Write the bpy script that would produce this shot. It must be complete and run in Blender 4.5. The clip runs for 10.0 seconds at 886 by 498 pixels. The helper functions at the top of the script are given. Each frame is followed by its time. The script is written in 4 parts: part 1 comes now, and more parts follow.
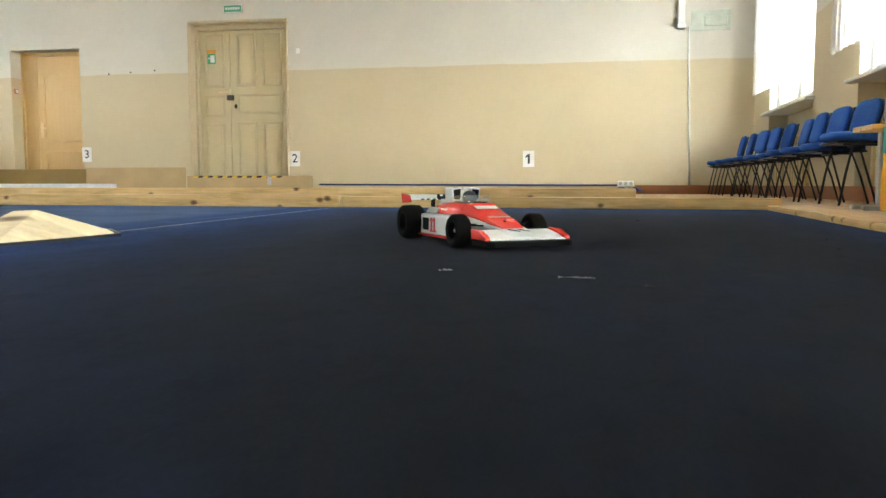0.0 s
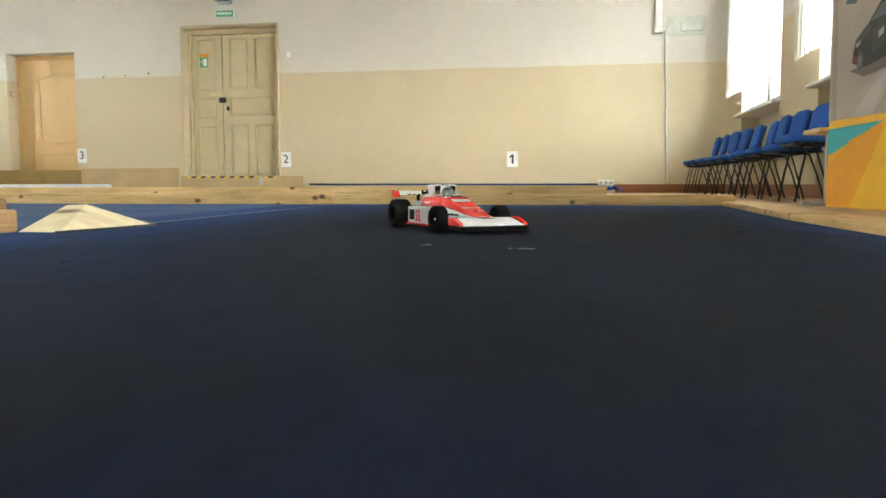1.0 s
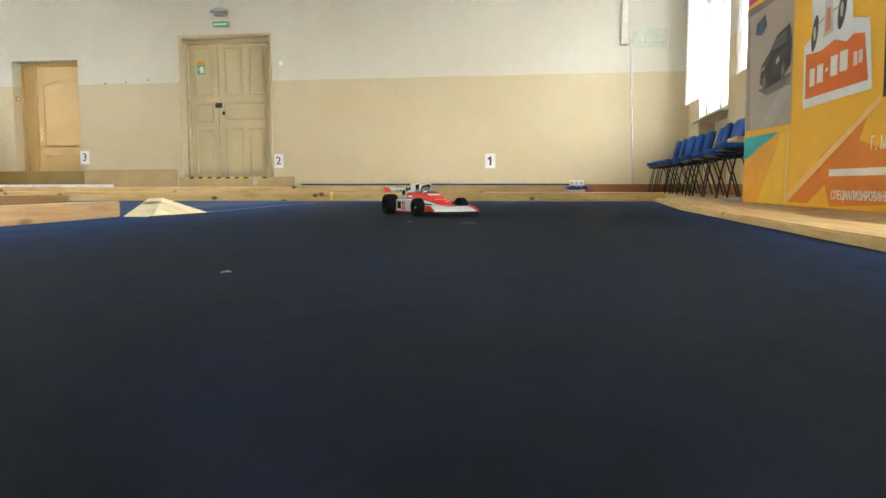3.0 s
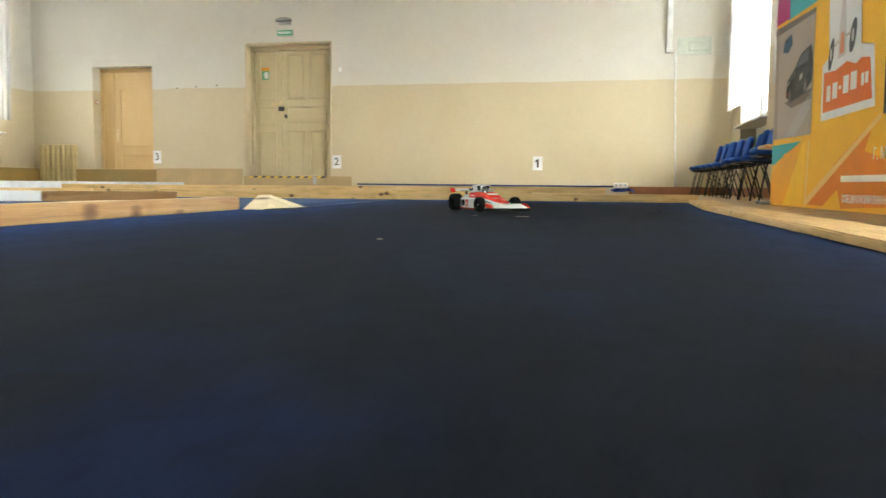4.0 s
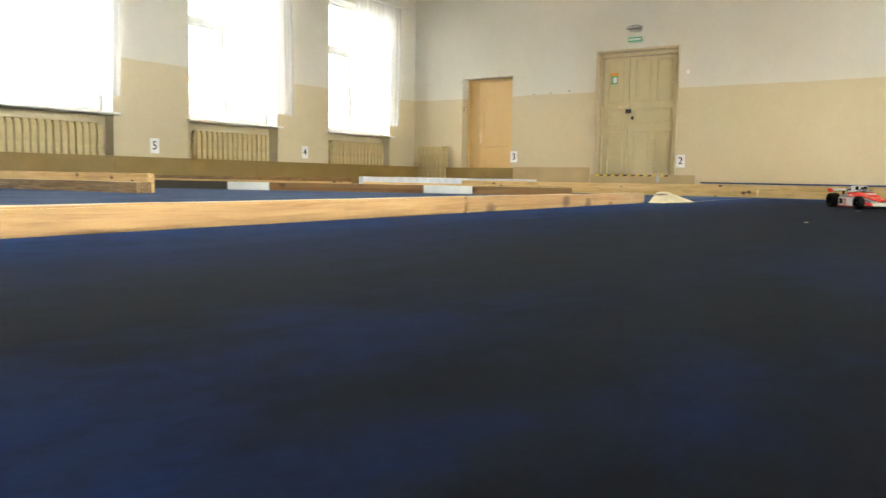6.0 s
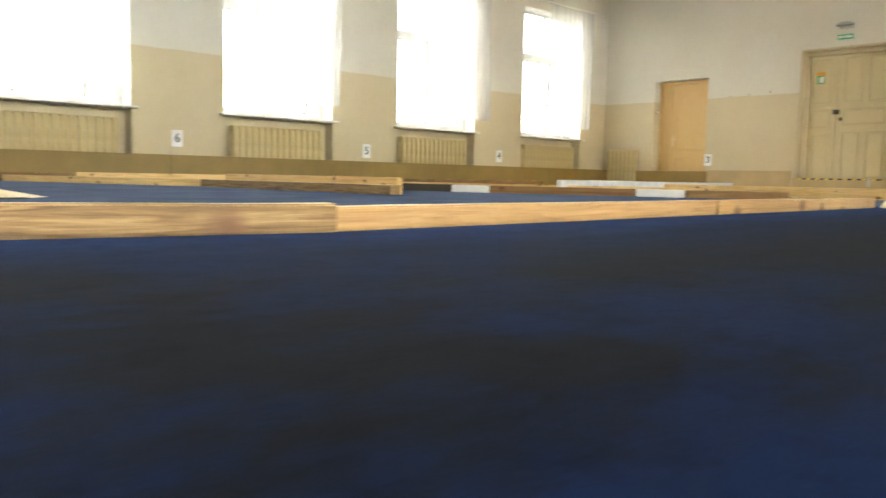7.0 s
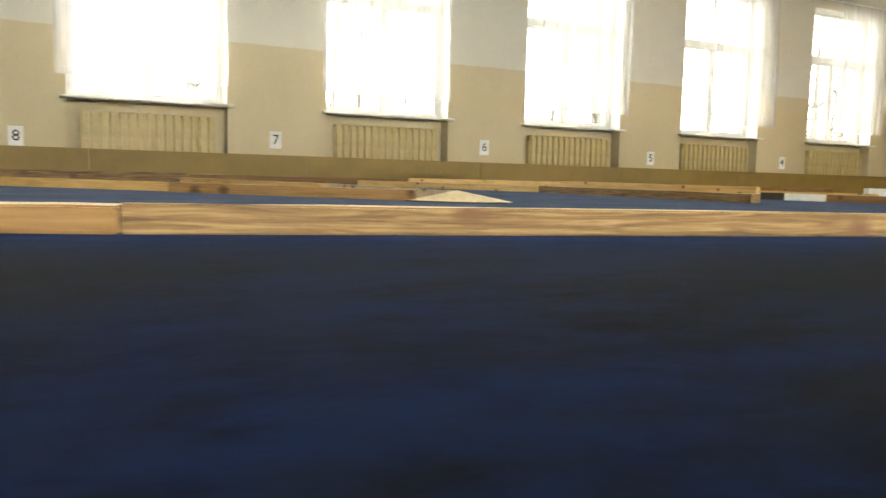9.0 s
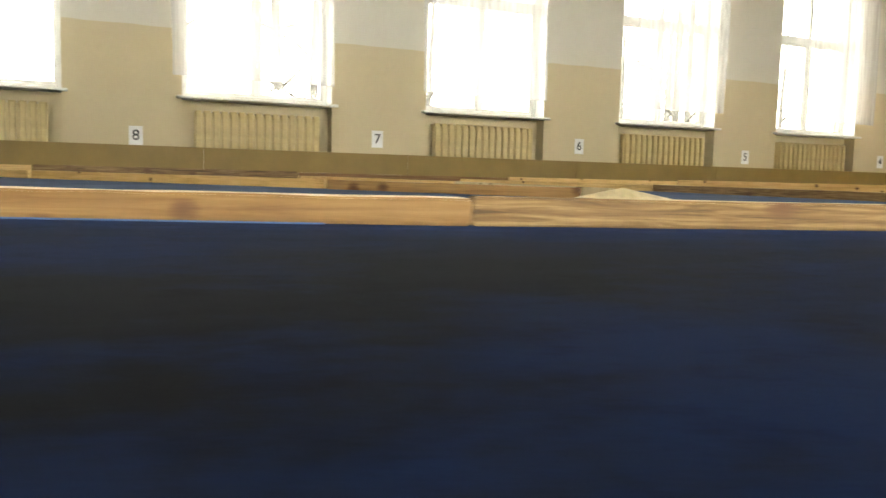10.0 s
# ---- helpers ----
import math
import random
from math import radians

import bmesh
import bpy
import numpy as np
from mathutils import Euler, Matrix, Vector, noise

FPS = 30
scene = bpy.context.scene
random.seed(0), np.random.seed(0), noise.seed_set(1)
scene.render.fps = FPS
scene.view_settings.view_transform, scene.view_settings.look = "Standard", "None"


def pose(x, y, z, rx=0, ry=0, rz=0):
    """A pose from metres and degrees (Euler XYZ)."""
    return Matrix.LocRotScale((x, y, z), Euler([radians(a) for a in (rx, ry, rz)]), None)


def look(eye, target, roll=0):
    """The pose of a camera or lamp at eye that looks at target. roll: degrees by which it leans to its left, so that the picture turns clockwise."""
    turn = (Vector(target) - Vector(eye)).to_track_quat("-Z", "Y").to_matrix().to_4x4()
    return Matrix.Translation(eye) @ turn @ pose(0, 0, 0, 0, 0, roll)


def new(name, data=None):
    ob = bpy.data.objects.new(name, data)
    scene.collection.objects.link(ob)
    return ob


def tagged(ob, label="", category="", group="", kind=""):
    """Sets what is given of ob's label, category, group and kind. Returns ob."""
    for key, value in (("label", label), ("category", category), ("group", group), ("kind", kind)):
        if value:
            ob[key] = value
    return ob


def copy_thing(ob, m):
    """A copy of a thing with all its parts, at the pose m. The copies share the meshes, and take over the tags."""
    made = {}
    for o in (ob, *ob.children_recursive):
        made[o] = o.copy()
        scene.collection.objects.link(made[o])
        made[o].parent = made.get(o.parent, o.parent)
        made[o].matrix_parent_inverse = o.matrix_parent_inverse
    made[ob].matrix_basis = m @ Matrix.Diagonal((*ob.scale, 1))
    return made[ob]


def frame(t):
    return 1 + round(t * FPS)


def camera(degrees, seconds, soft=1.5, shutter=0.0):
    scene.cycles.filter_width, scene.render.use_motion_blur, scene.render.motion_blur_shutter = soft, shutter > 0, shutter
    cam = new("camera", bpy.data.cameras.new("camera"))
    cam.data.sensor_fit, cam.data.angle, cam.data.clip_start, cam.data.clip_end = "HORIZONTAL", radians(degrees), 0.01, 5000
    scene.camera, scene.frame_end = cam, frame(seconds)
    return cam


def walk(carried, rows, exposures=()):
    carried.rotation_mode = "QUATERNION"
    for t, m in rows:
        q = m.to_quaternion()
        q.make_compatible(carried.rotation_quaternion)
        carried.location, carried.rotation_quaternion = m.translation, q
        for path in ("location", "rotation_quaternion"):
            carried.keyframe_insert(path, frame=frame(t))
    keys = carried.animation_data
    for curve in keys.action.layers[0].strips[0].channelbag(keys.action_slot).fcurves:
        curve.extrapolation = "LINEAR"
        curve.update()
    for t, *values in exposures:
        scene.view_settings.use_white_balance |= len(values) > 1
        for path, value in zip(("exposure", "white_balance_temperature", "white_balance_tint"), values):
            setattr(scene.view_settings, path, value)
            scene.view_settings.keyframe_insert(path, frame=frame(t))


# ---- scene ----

cam = camera(58.9, 10.0, soft=1.5, shutter=0.4)

# seconds, x, y, z, pitch, roll, yaw
ROWS = [
    (0.0, 0.029, -0.104, 0.117, -4.75, -0.03, 10.31),
    (0.5, 0.041, -0.270, 0.114, -4.72, 0.02, 9.99),
    (1.0, 0.103, -0.445, 0.111, -4.75, 0.11, 9.42),
    (1.5, 0.153, -0.608, 0.109, -4.78, 0.18, 8.88),
    (2.0, 0.179, -0.786, 0.107, -4.76, 0.21, 8.42),
    (2.5, 0.218, -0.980, 0.106, -4.73, 0.17, 8.15),
    (3.8, 0.286, -1.680, 0.108, -4.68, -0.30, 10.34),
    (4.0, 0.290, -1.802, 0.109, -4.69, -0.43, 11.61),
    (4.5, 0.296, -2.119, 0.110, -4.77, -0.79, 16.31),
    (5.0, 0.262, -2.376, 0.110, -5.01, -1.13, 25.06),
    (5.2, 0.254, -2.475, 0.111, -5.11, -1.22, 28.85),
    (6.3, 0.293, -2.926, 0.112, -5.14, -0.89, 36.94),
    (6.5, 0.296, -3.044, 0.112, -5.15, -0.93, 39.67),
    (7.0, 0.307, -3.315, 0.117, -5.21, -1.12, 47.14),
    (7.5, 0.330, -3.590, 0.118, -5.27, -1.15, 53.25),
    (8.0, 0.319, -3.847, 0.119, -5.21, -1.25, 55.59),
    (8.5, 0.275, -4.104, 0.124, -5.22, -1.37, 58.70),
    (9.0, 0.241, -4.457, 0.126, -5.27, -1.47, 63.16),
    (9.5, 0.168, -4.716, 0.106, -5.34, -1.52, 65.17),
    (10.0, 0.052, -5.000, 0.101, -5.40, -1.55, 67.04),
]
walk(cam, [(t, pose(x, y, z, 90 + p, r, a)) for t, x, y, z, p, r, a in ROWS], exposures=[(0, 0.0, 6550, 5), (5.0, -0.02, 6700, 5), (7.0, -0.20, 7350, 6), (10, -0.54, 8000, 6)])

# ---- daylight ----
world = bpy.data.worlds.new("world")
world.use_nodes = True
scene.world = world
_nt = world.node_tree
_bg = _nt.nodes["Background"]
_sky = _nt.nodes.new("ShaderNodeTexSky")
_sky.sky_type = "NISHITA"
_sky.sun_disc = False
_sky.sun_elevation, _sky.sun_rotation = radians(38), radians(250)
_nt.links.new(_sky.outputs[0], _bg.inputs[0])
_bg.inputs[1].default_value = 0.12
_sun = bpy.data.lights.new("sun", "SUN")
_sun.energy, _sun.angle, _sun.color = 0.8, radians(25), (1.0, 0.96, 0.9)
sun = new("sun", _sun)
sun.matrix_world = look((-20, 8, 16), (0, 0, 0))
GLOW_WEST, GLOW_EAST = 21.0, 43.0

# ---- room measures ----
XW, XE, YN, YS, HC = -9.39, 2.05, 10.17, -9.4, 3.75
TH = 0.45
BAY = [8.50 - 2.965 * k for k in range(6)]
HALF = 0.87
SILL, LINTEL = 0.912, 3.25


# ---- materials ----
class Mat:
    """A small builder for a principled material with noise."""

    def __init__(self, name, color=(0.5, 0.5, 0.5), rough=0.6, metal=0.0):
        self.m = bpy.data.materials.new(name)
        self.m.use_nodes = True
        self.t = self.m.node_tree
        self.b = self.t.nodes["Principled BSDF"]
        self.b.inputs["Roughness"].default_value = rough
        self.b.inputs["Metallic"].default_value = metal
        self.b.inputs["Base Color"].default_value = (*color, 1)
        self.co = self.t.nodes.new("ShaderNodeTexCoord")

    def node(self, kind, **k):
        n = self.t.nodes.new(kind)
        for key, v in k.items():
            n.inputs[key].default_value = v
        return n

    def link(self, a, b):
        self.t.links.new(a, b)

    def coord(self, scale=(1, 1, 1), world_space=False):
        mp = self.t.nodes.new("ShaderNodeMapping")
        mp.inputs["Scale"].default_value = scale
        if world_space:
            g = self.t.nodes.new("ShaderNodeNewGeometry")
            self.link(g.outputs["Position"], mp.inputs[0])
        else:
            self.link(self.co.outputs["Object"], mp.inputs[0])
        return mp.outputs[0]

    def noise(self, scale, stretch=(1, 1, 1), detail=5, rough=0.55, world_space=False, distort=0.0):
        n = self.node("ShaderNodeTexNoise", Scale=scale, Detail=detail, Roughness=rough, Distortion=distort)
        self.link(self.coord(stretch, world_space), n.inputs["Vector"])
        return n.outputs["Fac"]

    def ramp(self, fac, stops):
        r = self.t.nodes.new("ShaderNodeValToRGB")
        el = r.color_ramp.elements
        while len(el) < len(stops):
            el.new(0.5)
        for e, (p, c) in zip(el, stops):
            e.position = p
            e.color = (*c, 1) if len(c) == 3 else c
        self.link(fac, r.inputs[0])
        return r.outputs[0]

    def mix(self, fac, a, b, kind="MIX"):
        n = self.t.nodes.new("ShaderNodeMix")
        n.data_type, n.blend_type = "RGBA", kind
        for sock, v in ((n.inputs[0], fac), (n.inputs[6], a), (n.inputs[7], b)):
            if isinstance(v, (int, float)):
                sock.default_value = v
            elif isinstance(v, tuple):
                sock.default_value = (*v, 1)
            else:
                self.link(v, sock)
        return n.outputs[2]

    def math(self, op, a, b=0.0):
        n = self.t.nodes.new("ShaderNodeMath")
        n.operation = op
        for sock, v in ((n.inputs[0], a), (n.inputs[1], b)):
            if isinstance(v, (int, float)):
                sock.default_value = v
            else:
                self.link(v, sock)
        return n.outputs[0]

    def color(self, out):
        self.link(out, self.b.inputs["Base Color"])
        return self

    def bump(self, fac, strength=0.2, distance=0.01):
        n = self.node("ShaderNodeBump", Strength=strength, Distance=distance)
        self.link(fac, n.inputs["Height"])
        self.link(n.outputs[0], self.b.inputs["Normal"])
        return self

    def rough(self, fac, lo, hi):
        n = self.node("ShaderNodeMapRange")
        n.inputs[3].default_value, n.inputs[4].default_value = lo, hi
        self.link(fac, n.inputs[0])
        self.link(n.outputs[0], self.b.inputs["Roughness"])
        return self


def plain(name, color, rough=0.5, metal=0.0, vary=0.12, scale=14.0, bump=0.08):
    m = Mat(name, color, rough, metal)
    n = m.noise(scale)
    dark = tuple(c * (1 - vary) for c in color)
    light = tuple(min(1, c * (1 + vary)) for c in color)
    m.color(m.ramp(n, [(0.3, dark), (0.7, light)]))
    if bump:
        m.bump(m.noise(scale * 12), bump, 0.002)
    m.rough(n, max(0.02, rough - 0.08), min(1, rough + 0.08))
    return m.m


def wall_paint():
    m = Mat("two_tone_wall_paint", rough=0.62)
    g = m.t.nodes.new("ShaderNodeNewGeometry")
    sep = m.t.nodes.new("ShaderNodeSeparateXYZ")
    m.link(g.outputs["Position"], sep.inputs[0])
    wob = m.math("MULTIPLY", m.math("SUBTRACT", m.noise(3.0, world_space=True, detail=2), 0.5), 0.03)
    z = m.math("ADD", sep.outputs[2], wob)
    up = m.math("GREATER_THAN", z, 1.655)
    big = m.noise(0.7, world_space=True, detail=4)
    fine = m.noise(9, world_space=True, detail=6, rough=0.7)
    low = m.ramp(big, [(0.3, (0.555, 0.475, 0.31)), (0.7, (0.61, 0.525, 0.355))])
    high = m.ramp(big, [(0.3, (0.615, 0.59, 0.515)), (0.7, (0.67, 0.645, 0.575))])
    c = m.mix(up, low, high)
    c = m.mix(0.09, c, m.ramp(fine, [(0.35, (0.85, 0.84, 0.82)), (0.65, (1, 1, 1))]), "MULTIPLY")
    m.color(c)
    m.bump(m.noise(22, world_space=True, detail=6), 0.05, 0.004)
    return m.m


def timber(name, a, b, c, stretch=(1.2, 14, 14), dirt=0.3, knots=1.0):
    """Sawn softwood: grain along x, knots, and each board in its own tone."""
    m = Mat(name, rough=0.6)
    info = m.t.nodes.new("ShaderNodeObjectInfo")
    shift = m.t.nodes.new("ShaderNodeVectorMath")
    shift.operation = "ADD"
    m.link(m.co.outputs["Object"], shift.inputs[0])
    spread = m.math("MULTIPLY", info.outputs["Random"], 37.0)
    m.link(spread, shift.inputs[1])
    mp = m.t.nodes.new("ShaderNodeMapping")
    mp.inputs["Scale"].default_value = stretch
    m.link(shift.outputs[0], mp.inputs[0])
    n = m.node("ShaderNodeTexNoise", Scale=3.2, Detail=7.0, Roughness=0.62, Distortion=0.6)
    m.link(mp.outputs[0], n.inputs["Vector"])
    grain = m.ramp(n.outputs["Fac"], [(0.34, a), (0.5, b), (0.66, c)])
    v = m.node("ShaderNodeTexVoronoi", Scale=1.0)
    v.voronoi_dimensions = "2D"
    sp = m.t.nodes.new("ShaderNodeSeparateXYZ")
    m.link(shift.outputs[0], sp.inputs[0])
    cb = m.t.nodes.new("ShaderNodeCombineXYZ")
    m.link(m.math("MULTIPLY", sp.outputs[0], 3.4), cb.inputs[0])
    m.link(m.math("MULTIPLY", m.math("ADD", sp.outputs[1], sp.outputs[2]), 4.6), cb.inputs[1])
    m.link(cb.outputs[0], v.inputs["Vector"])
    wob = m.math("ADD", v.outputs["Distance"], m.math("MULTIPLY", m.math("SUBTRACT", n.outputs["Fac"], 0.5), 0.12))
    knot = m.ramp(wob, [(0.03 * knots, (0.0, 0.0, 0.0)), (0.09 * knots, (0.35, 0.35, 0.35)), (0.15 * knots, (1, 1, 1))])
    col = m.mix(knot, (0.13, 0.06, 0.025), grain)
    tone = m.ramp(info.outputs["Random"], [(0.0, (0.80, 0.74, 0.66)), (0.5, (1, 0.96, 0.9)), (1.0, (1, 1, 1))])
    col = m.mix(1.0, col, tone, "MULTIPLY")
    blot = m.noise(5.0, detail=6, rough=0.7)
    col = m.mix(m.ramp(blot, [(0.50, (0, 0, 0)), (0.68, (dirt, dirt, dirt))]), col, (0.17, 0.10, 0.045))
    m.color(col)
    m.bump(n.outputs["Fac"], 0.35, 0.004)
    return m.m


def carpet_stuff():
    """Short-pile blue carpet, greyed by tyre rubber along the racing line."""
    m = Mat("track_carpet", rough=0.95)
    m.b.inputs["Specular IOR Level"].default_value = 0.03
    g = m.t.nodes.new("ShaderNodeNewGeometry")
    sep = m.t.nodes.new("ShaderNodeSeparateXYZ")
    m.link(g.outputs["Position"], sep.inputs[0])
    x, y = sep.outputs[0], sep.outputs[1]
    # dark racing line: straight at first, then bending away
    back = m.math("MAXIMUM", m.math("SUBTRACT", -1.0, y), 0.0)
    centre = m.math("MULTIPLY", m.math("MULTIPLY", back, back), -0.060)
    side = m.math("SUBTRACT", x, centre)
    off = m.math("MAXIMUM", m.math("MULTIPLY", side, 0.4), m.math("MULTIPLY", side, -1.0))
    off = m.math("ADD", off, m.math("MULTIPLY", m.math("SUBTRACT", m.noise(1.7, (1, 0.45, 1), world_space=True, detail=6, rough=0.65), 0.5), 0.9))
    rubber = m.ramp(off, [(0.35, (1, 1, 1)), (0.65, (0.7, 0.7, 0.7)), (1.0, (0, 0, 0))])
    fine = m.noise(260, world_space=True, detail=3, rough=0.7)
    outer = m.noise(2.2, (1, 1, 1), world_space=True, detail=6, rough=0.65)
    streak = m.noise(7, (1, 0.25, 1), world_space=True, detail=6, rough=0.7)
    # lane edges, and how far inside them a point lies
    fore = m.math("MAXIMUM", m.math("ADD", y, 2.37), 0.0)
    in1 = m.math("MAXIMUM", m.math("SUBTRACT", -2.37, y), 0.0)
    in2 = m.math("MAXIMUM", m.math("SUBTRACT", -4.33, y), 0.0)
    left = m.math("SUBTRACT", m.math("SUBTRACT", m.math("SUBTRACT", -1.035, m.math("MULTIPLY", fore, 0.043)), m.math("MULTIPLY", in1, 0.184)), m.math("MULTIPLY", in2, 0.07))
    inside = m.math("MINIMUM", m.math("SUBTRACT", x, left), m.math("MULTIPLY", m.math("SUBTRACT", 0.84, x), 1.8))
    inside = m.math("MINIMUM", inside, m.math("MULTIPLY", m.math("SUBTRACT", 3.70, y), 0.5))
    ragged = m.math("ADD", inside, m.math("MULTIPLY", m.math("SUBTRACT", m.noise(3.5, (1, 0.6, 1), world_space=True, detail=6, rough=0.7), 0.5), 0.34))
    rim = m.ramp(ragged, [(0.04, (0.95, 0.95, 0.95)), (0.20, (0.55, 0.55, 0.55)), (0.42, (0.16, 0.16, 0.16)), (0.70, (0, 0, 0))])
    blue = m.ramp(fine, [(0.25, (0.013, 0.033, 0.105)), (0.75, (0.036, 0.086, 0.24))])
    navy = m.ramp(fine, [(0.25, (0.0028, 0.0066, 0.0215)), (0.75, (0.0085, 0.0190, 0.0570))])
    grey = m.ramp(fine, [(0.25, (0.0050, 0.0060, 0.0085)), (0.75, (0.0140, 0.0160, 0.0215))])
    c = m.mix(rim, m.mix(rubber, navy, grey), blue)
    c = m.mix(0.75, c, m.ramp(streak, [(0.32, (0.42, 0.42, 0.42)), (0.68, (1.0, 1.0, 1.0))]), "MULTIPLY")
    patch = m.noise(2.1, (1, 0.6, 1), world_space=True, detail=7, rough=0.72)
    open_blue = m.mix(fine, (0.0030, 0.0098, 0.0375), (0.0085, 0.0265, 0.0930))
    worn = m.ramp(m.math("MULTIPLY", m.math("ADD", y, 3.2), 0.4), [(0.0, (1, 1, 1)), (1.0, (0.2, 0.2, 0.2))])
    c = m.mix(m.math("MULTIPLY", m.ramp(patch, [(0.46, (0, 0, 0)), (0.60, (0.85, 0.85, 0.85))]), worn), c, open_blue)
    mottle = m.noise(19, (1, 0.7, 1), world_space=True, detail=7, rough=0.78)
    c = m.mix(0.8, c, m.ramp(mottle, [(0.36, (0.45, 0.46, 0.50)), (0.50, (1.0, 1.0, 1.0)), (0.64, (1.0, 1.0, 1.0))]), "MULTIPLY")
    # whole colour darkens towards low y: full at y 1.4, 0.70 below y -0.8
    tone_by_y = m.ramp(m.math("MULTIPLY", m.math("ADD", y, 0.8), 0.45), [(0.0, (0.70, 0.70, 0.70)), (1.0, (1.0, 1.0, 0.98))])
    c = m.mix(1.0, c, tone_by_y, "MULTIPLY")
    lane = m.math("MULTIPLY", m.ramp(m.math("MULTIPLY", inside, -1.0), [(0.04, (0, 0, 0)), (0.16, (1, 1, 1))]), m.ramp(outer, [(0.3, (0.35, 0.35, 0.35)), (0.60, (1, 1, 1))]))
    c = m.mix(lane, c, m.mix(fine, (0.038, 0.064, 0.125), (0.080, 0.115, 0.195)))
    lint = m.noise(60, world_space=True, detail=2)
    c = m.mix(m.ramp(lint, [(0.74, (0, 0, 0)), (0.80, (0.12, 0.12, 0.12))]), c, (0.10, 0.11, 0.13))
    m.color(c)
    m.bump(m.noise(700, world_space=True, detail=2), 0.10, 0.002)
    m.b.inputs["Sheen Weight"].default_value = 0.024
    m.b.inputs["Sheen Roughness"].default_value = 0.27
    m.b.inputs["Sheen Tint"].default_value = (0.72, 0.82, 1.0, 1)
    return m.m


def sheer():
    m = Mat("sheer_curtain")
    nt = m.t
    out = nt.nodes["Material Output"]
    tr = m.node("ShaderNodeBsdfTranslucent", Color=(0.97, 0.97, 0.98, 1))
    df = m.node("ShaderNodeBsdfDiffuse", Color=(0.97, 0.97, 0.98, 1))
    tp = nt.nodes.new("ShaderNodeBsdfTransparent")
    m1, m2 = nt.nodes.new("ShaderNodeMixShader"), nt.nodes.new("ShaderNodeMixShader")
    m1.inputs[0].default_value = 0.78
    m.link(tr.outputs[0], m1.inputs[1])
    m.link(df.outputs[0], m1.inputs[2])
    m.link(m.ramp(m.noise(6, (1, 3, 0.08), detail=3), [(0.3, (0.44, 0.44, 0.44)), (0.7, (0.60, 0.60, 0.60))]), m2.inputs[0])
    m.link(tp.outputs[0], m2.inputs[1])
    m.link(m1.outputs[0], m2.inputs[2])
    m.link(m2.outputs[0], out.inputs[0])
    return m.m


def clear(name, tint=(1, 1, 1), rough=0.0, mixed=0.10):
    """Thin clear sheet: mostly see-through, with a glossy skin."""
    m = Mat(name)
    nt = m.t
    out = nt.nodes["Material Output"]
    tp = m.node("ShaderNodeBsdfTransparent", Color=(*tint, 1))
    gl = m.node("ShaderNodeBsdfGlossy", Roughness=rough)
    mx = nt.nodes.new("ShaderNodeMixShader")
    mx.inputs[0].default_value = mixed
    m.link(tp.outputs[0], mx.inputs[1])
    m.link(gl.outputs[0], mx.inputs[2])
    m.link(mx.outputs[0], out.inputs[0])
    return m.m


def overcast(glow):
    m = Mat("overcast_sky")
    nt = m.t
    out = nt.nodes["Material Output"]
    em = nt.nodes.new("ShaderNodeEmission")
    m.link(m.ramp(m.noise(0.12, world_space=True, detail=3), [(0.3, (0.92, 0.96, 1.0)), (0.7, (1, 1, 1))]), em.inputs[0])
    em.inputs[1].default_value = glow
    m.link(em.outputs[0], out.inputs[0])
    return m.m


def veneer():
    """Light oak veneer, grain upright, no knots."""
    m = Mat("light_oak_veneer", rough=0.42)
    n = m.noise(4.0, (10, 10, 0.5), detail=6, rough=0.6)
    m.color(m.ramp(n, [(0.3, (0.665, 0.445, 0.185)), (0.55, (0.69, 0.47, 0.20)), (0.75, (0.71, 0.49, 0.215))]))
    m.bump(n, 0.08, 0.002)
    return m.m


PAINT = wall_paint()
CEIL = plain("ceiling_whitewash", (0.72, 0.71, 0.67), 0.8, scale=3)
REVEAL = plain("reveal_paint", (0.56, 0.48, 0.34), 0.6, scale=5)
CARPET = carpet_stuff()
FLOORW = timber("brown_floorboards", (0.34, 0.22, 0.115), (0.46, 0.31, 0.165), (0.54, 0.385, 0.21))
PINE = timber("pine_plank", (0.56, 0.375, 0.145), (0.72, 0.495, 0.215), (0.79, 0.58, 0.29), dirt=0.10, knots=0.5)
ORANGE_PINE = timber("reddish_pine_plank", (0.175, 0.088, 0.028), (0.25, 0.136, 0.047), (0.305, 0.182, 0.070), (0.7, 15, 15), dirt=0.18, knots=0.8)
TAN_PINE = timber("tan_pine_plank", (0.28, 0.160, 0.067), (0.39, 0.240, 0.105), (0.45, 0.295, 0.138), (0.9, 22, 22), dirt=0.22, knots=1.1)
GREY_PINE = timber("weathered_plank", (0.085, 0.050, 0.018), (0.20, 0.118, 0.046), (0.33, 0.230, 0.110), (1.3, 26, 26), dirt=0.40, knots=1.25)
# plank tops: pale planed wood, with the window light on it put into the colour
PALE_TOP = timber("pale_planed_top_lit", (0.56, 0.44, 0.25), (0.68, 0.55, 0.34), (0.76, 0.64, 0.43), dirt=0.1, knots=0.4)
PLY = timber("pale_plywood", (0.66, 0.56, 0.36), (0.74, 0.64, 0.43), (0.80, 0.71, 0.51), (0.6, 5, 5))
HARDBOARD = plain("tan_hardboard", (0.235, 0.158, 0.042), 0.55, scale=2.5)
HARDBOARD2 = plain("pale_hardboard", (0.44, 0.32, 0.16), 0.6, scale=2.5)
DOORPAINT = plain("cream_door_paint", (0.60, 0.515, 0.315), 0.42, vary=0.04, scale=2, bump=0.0)
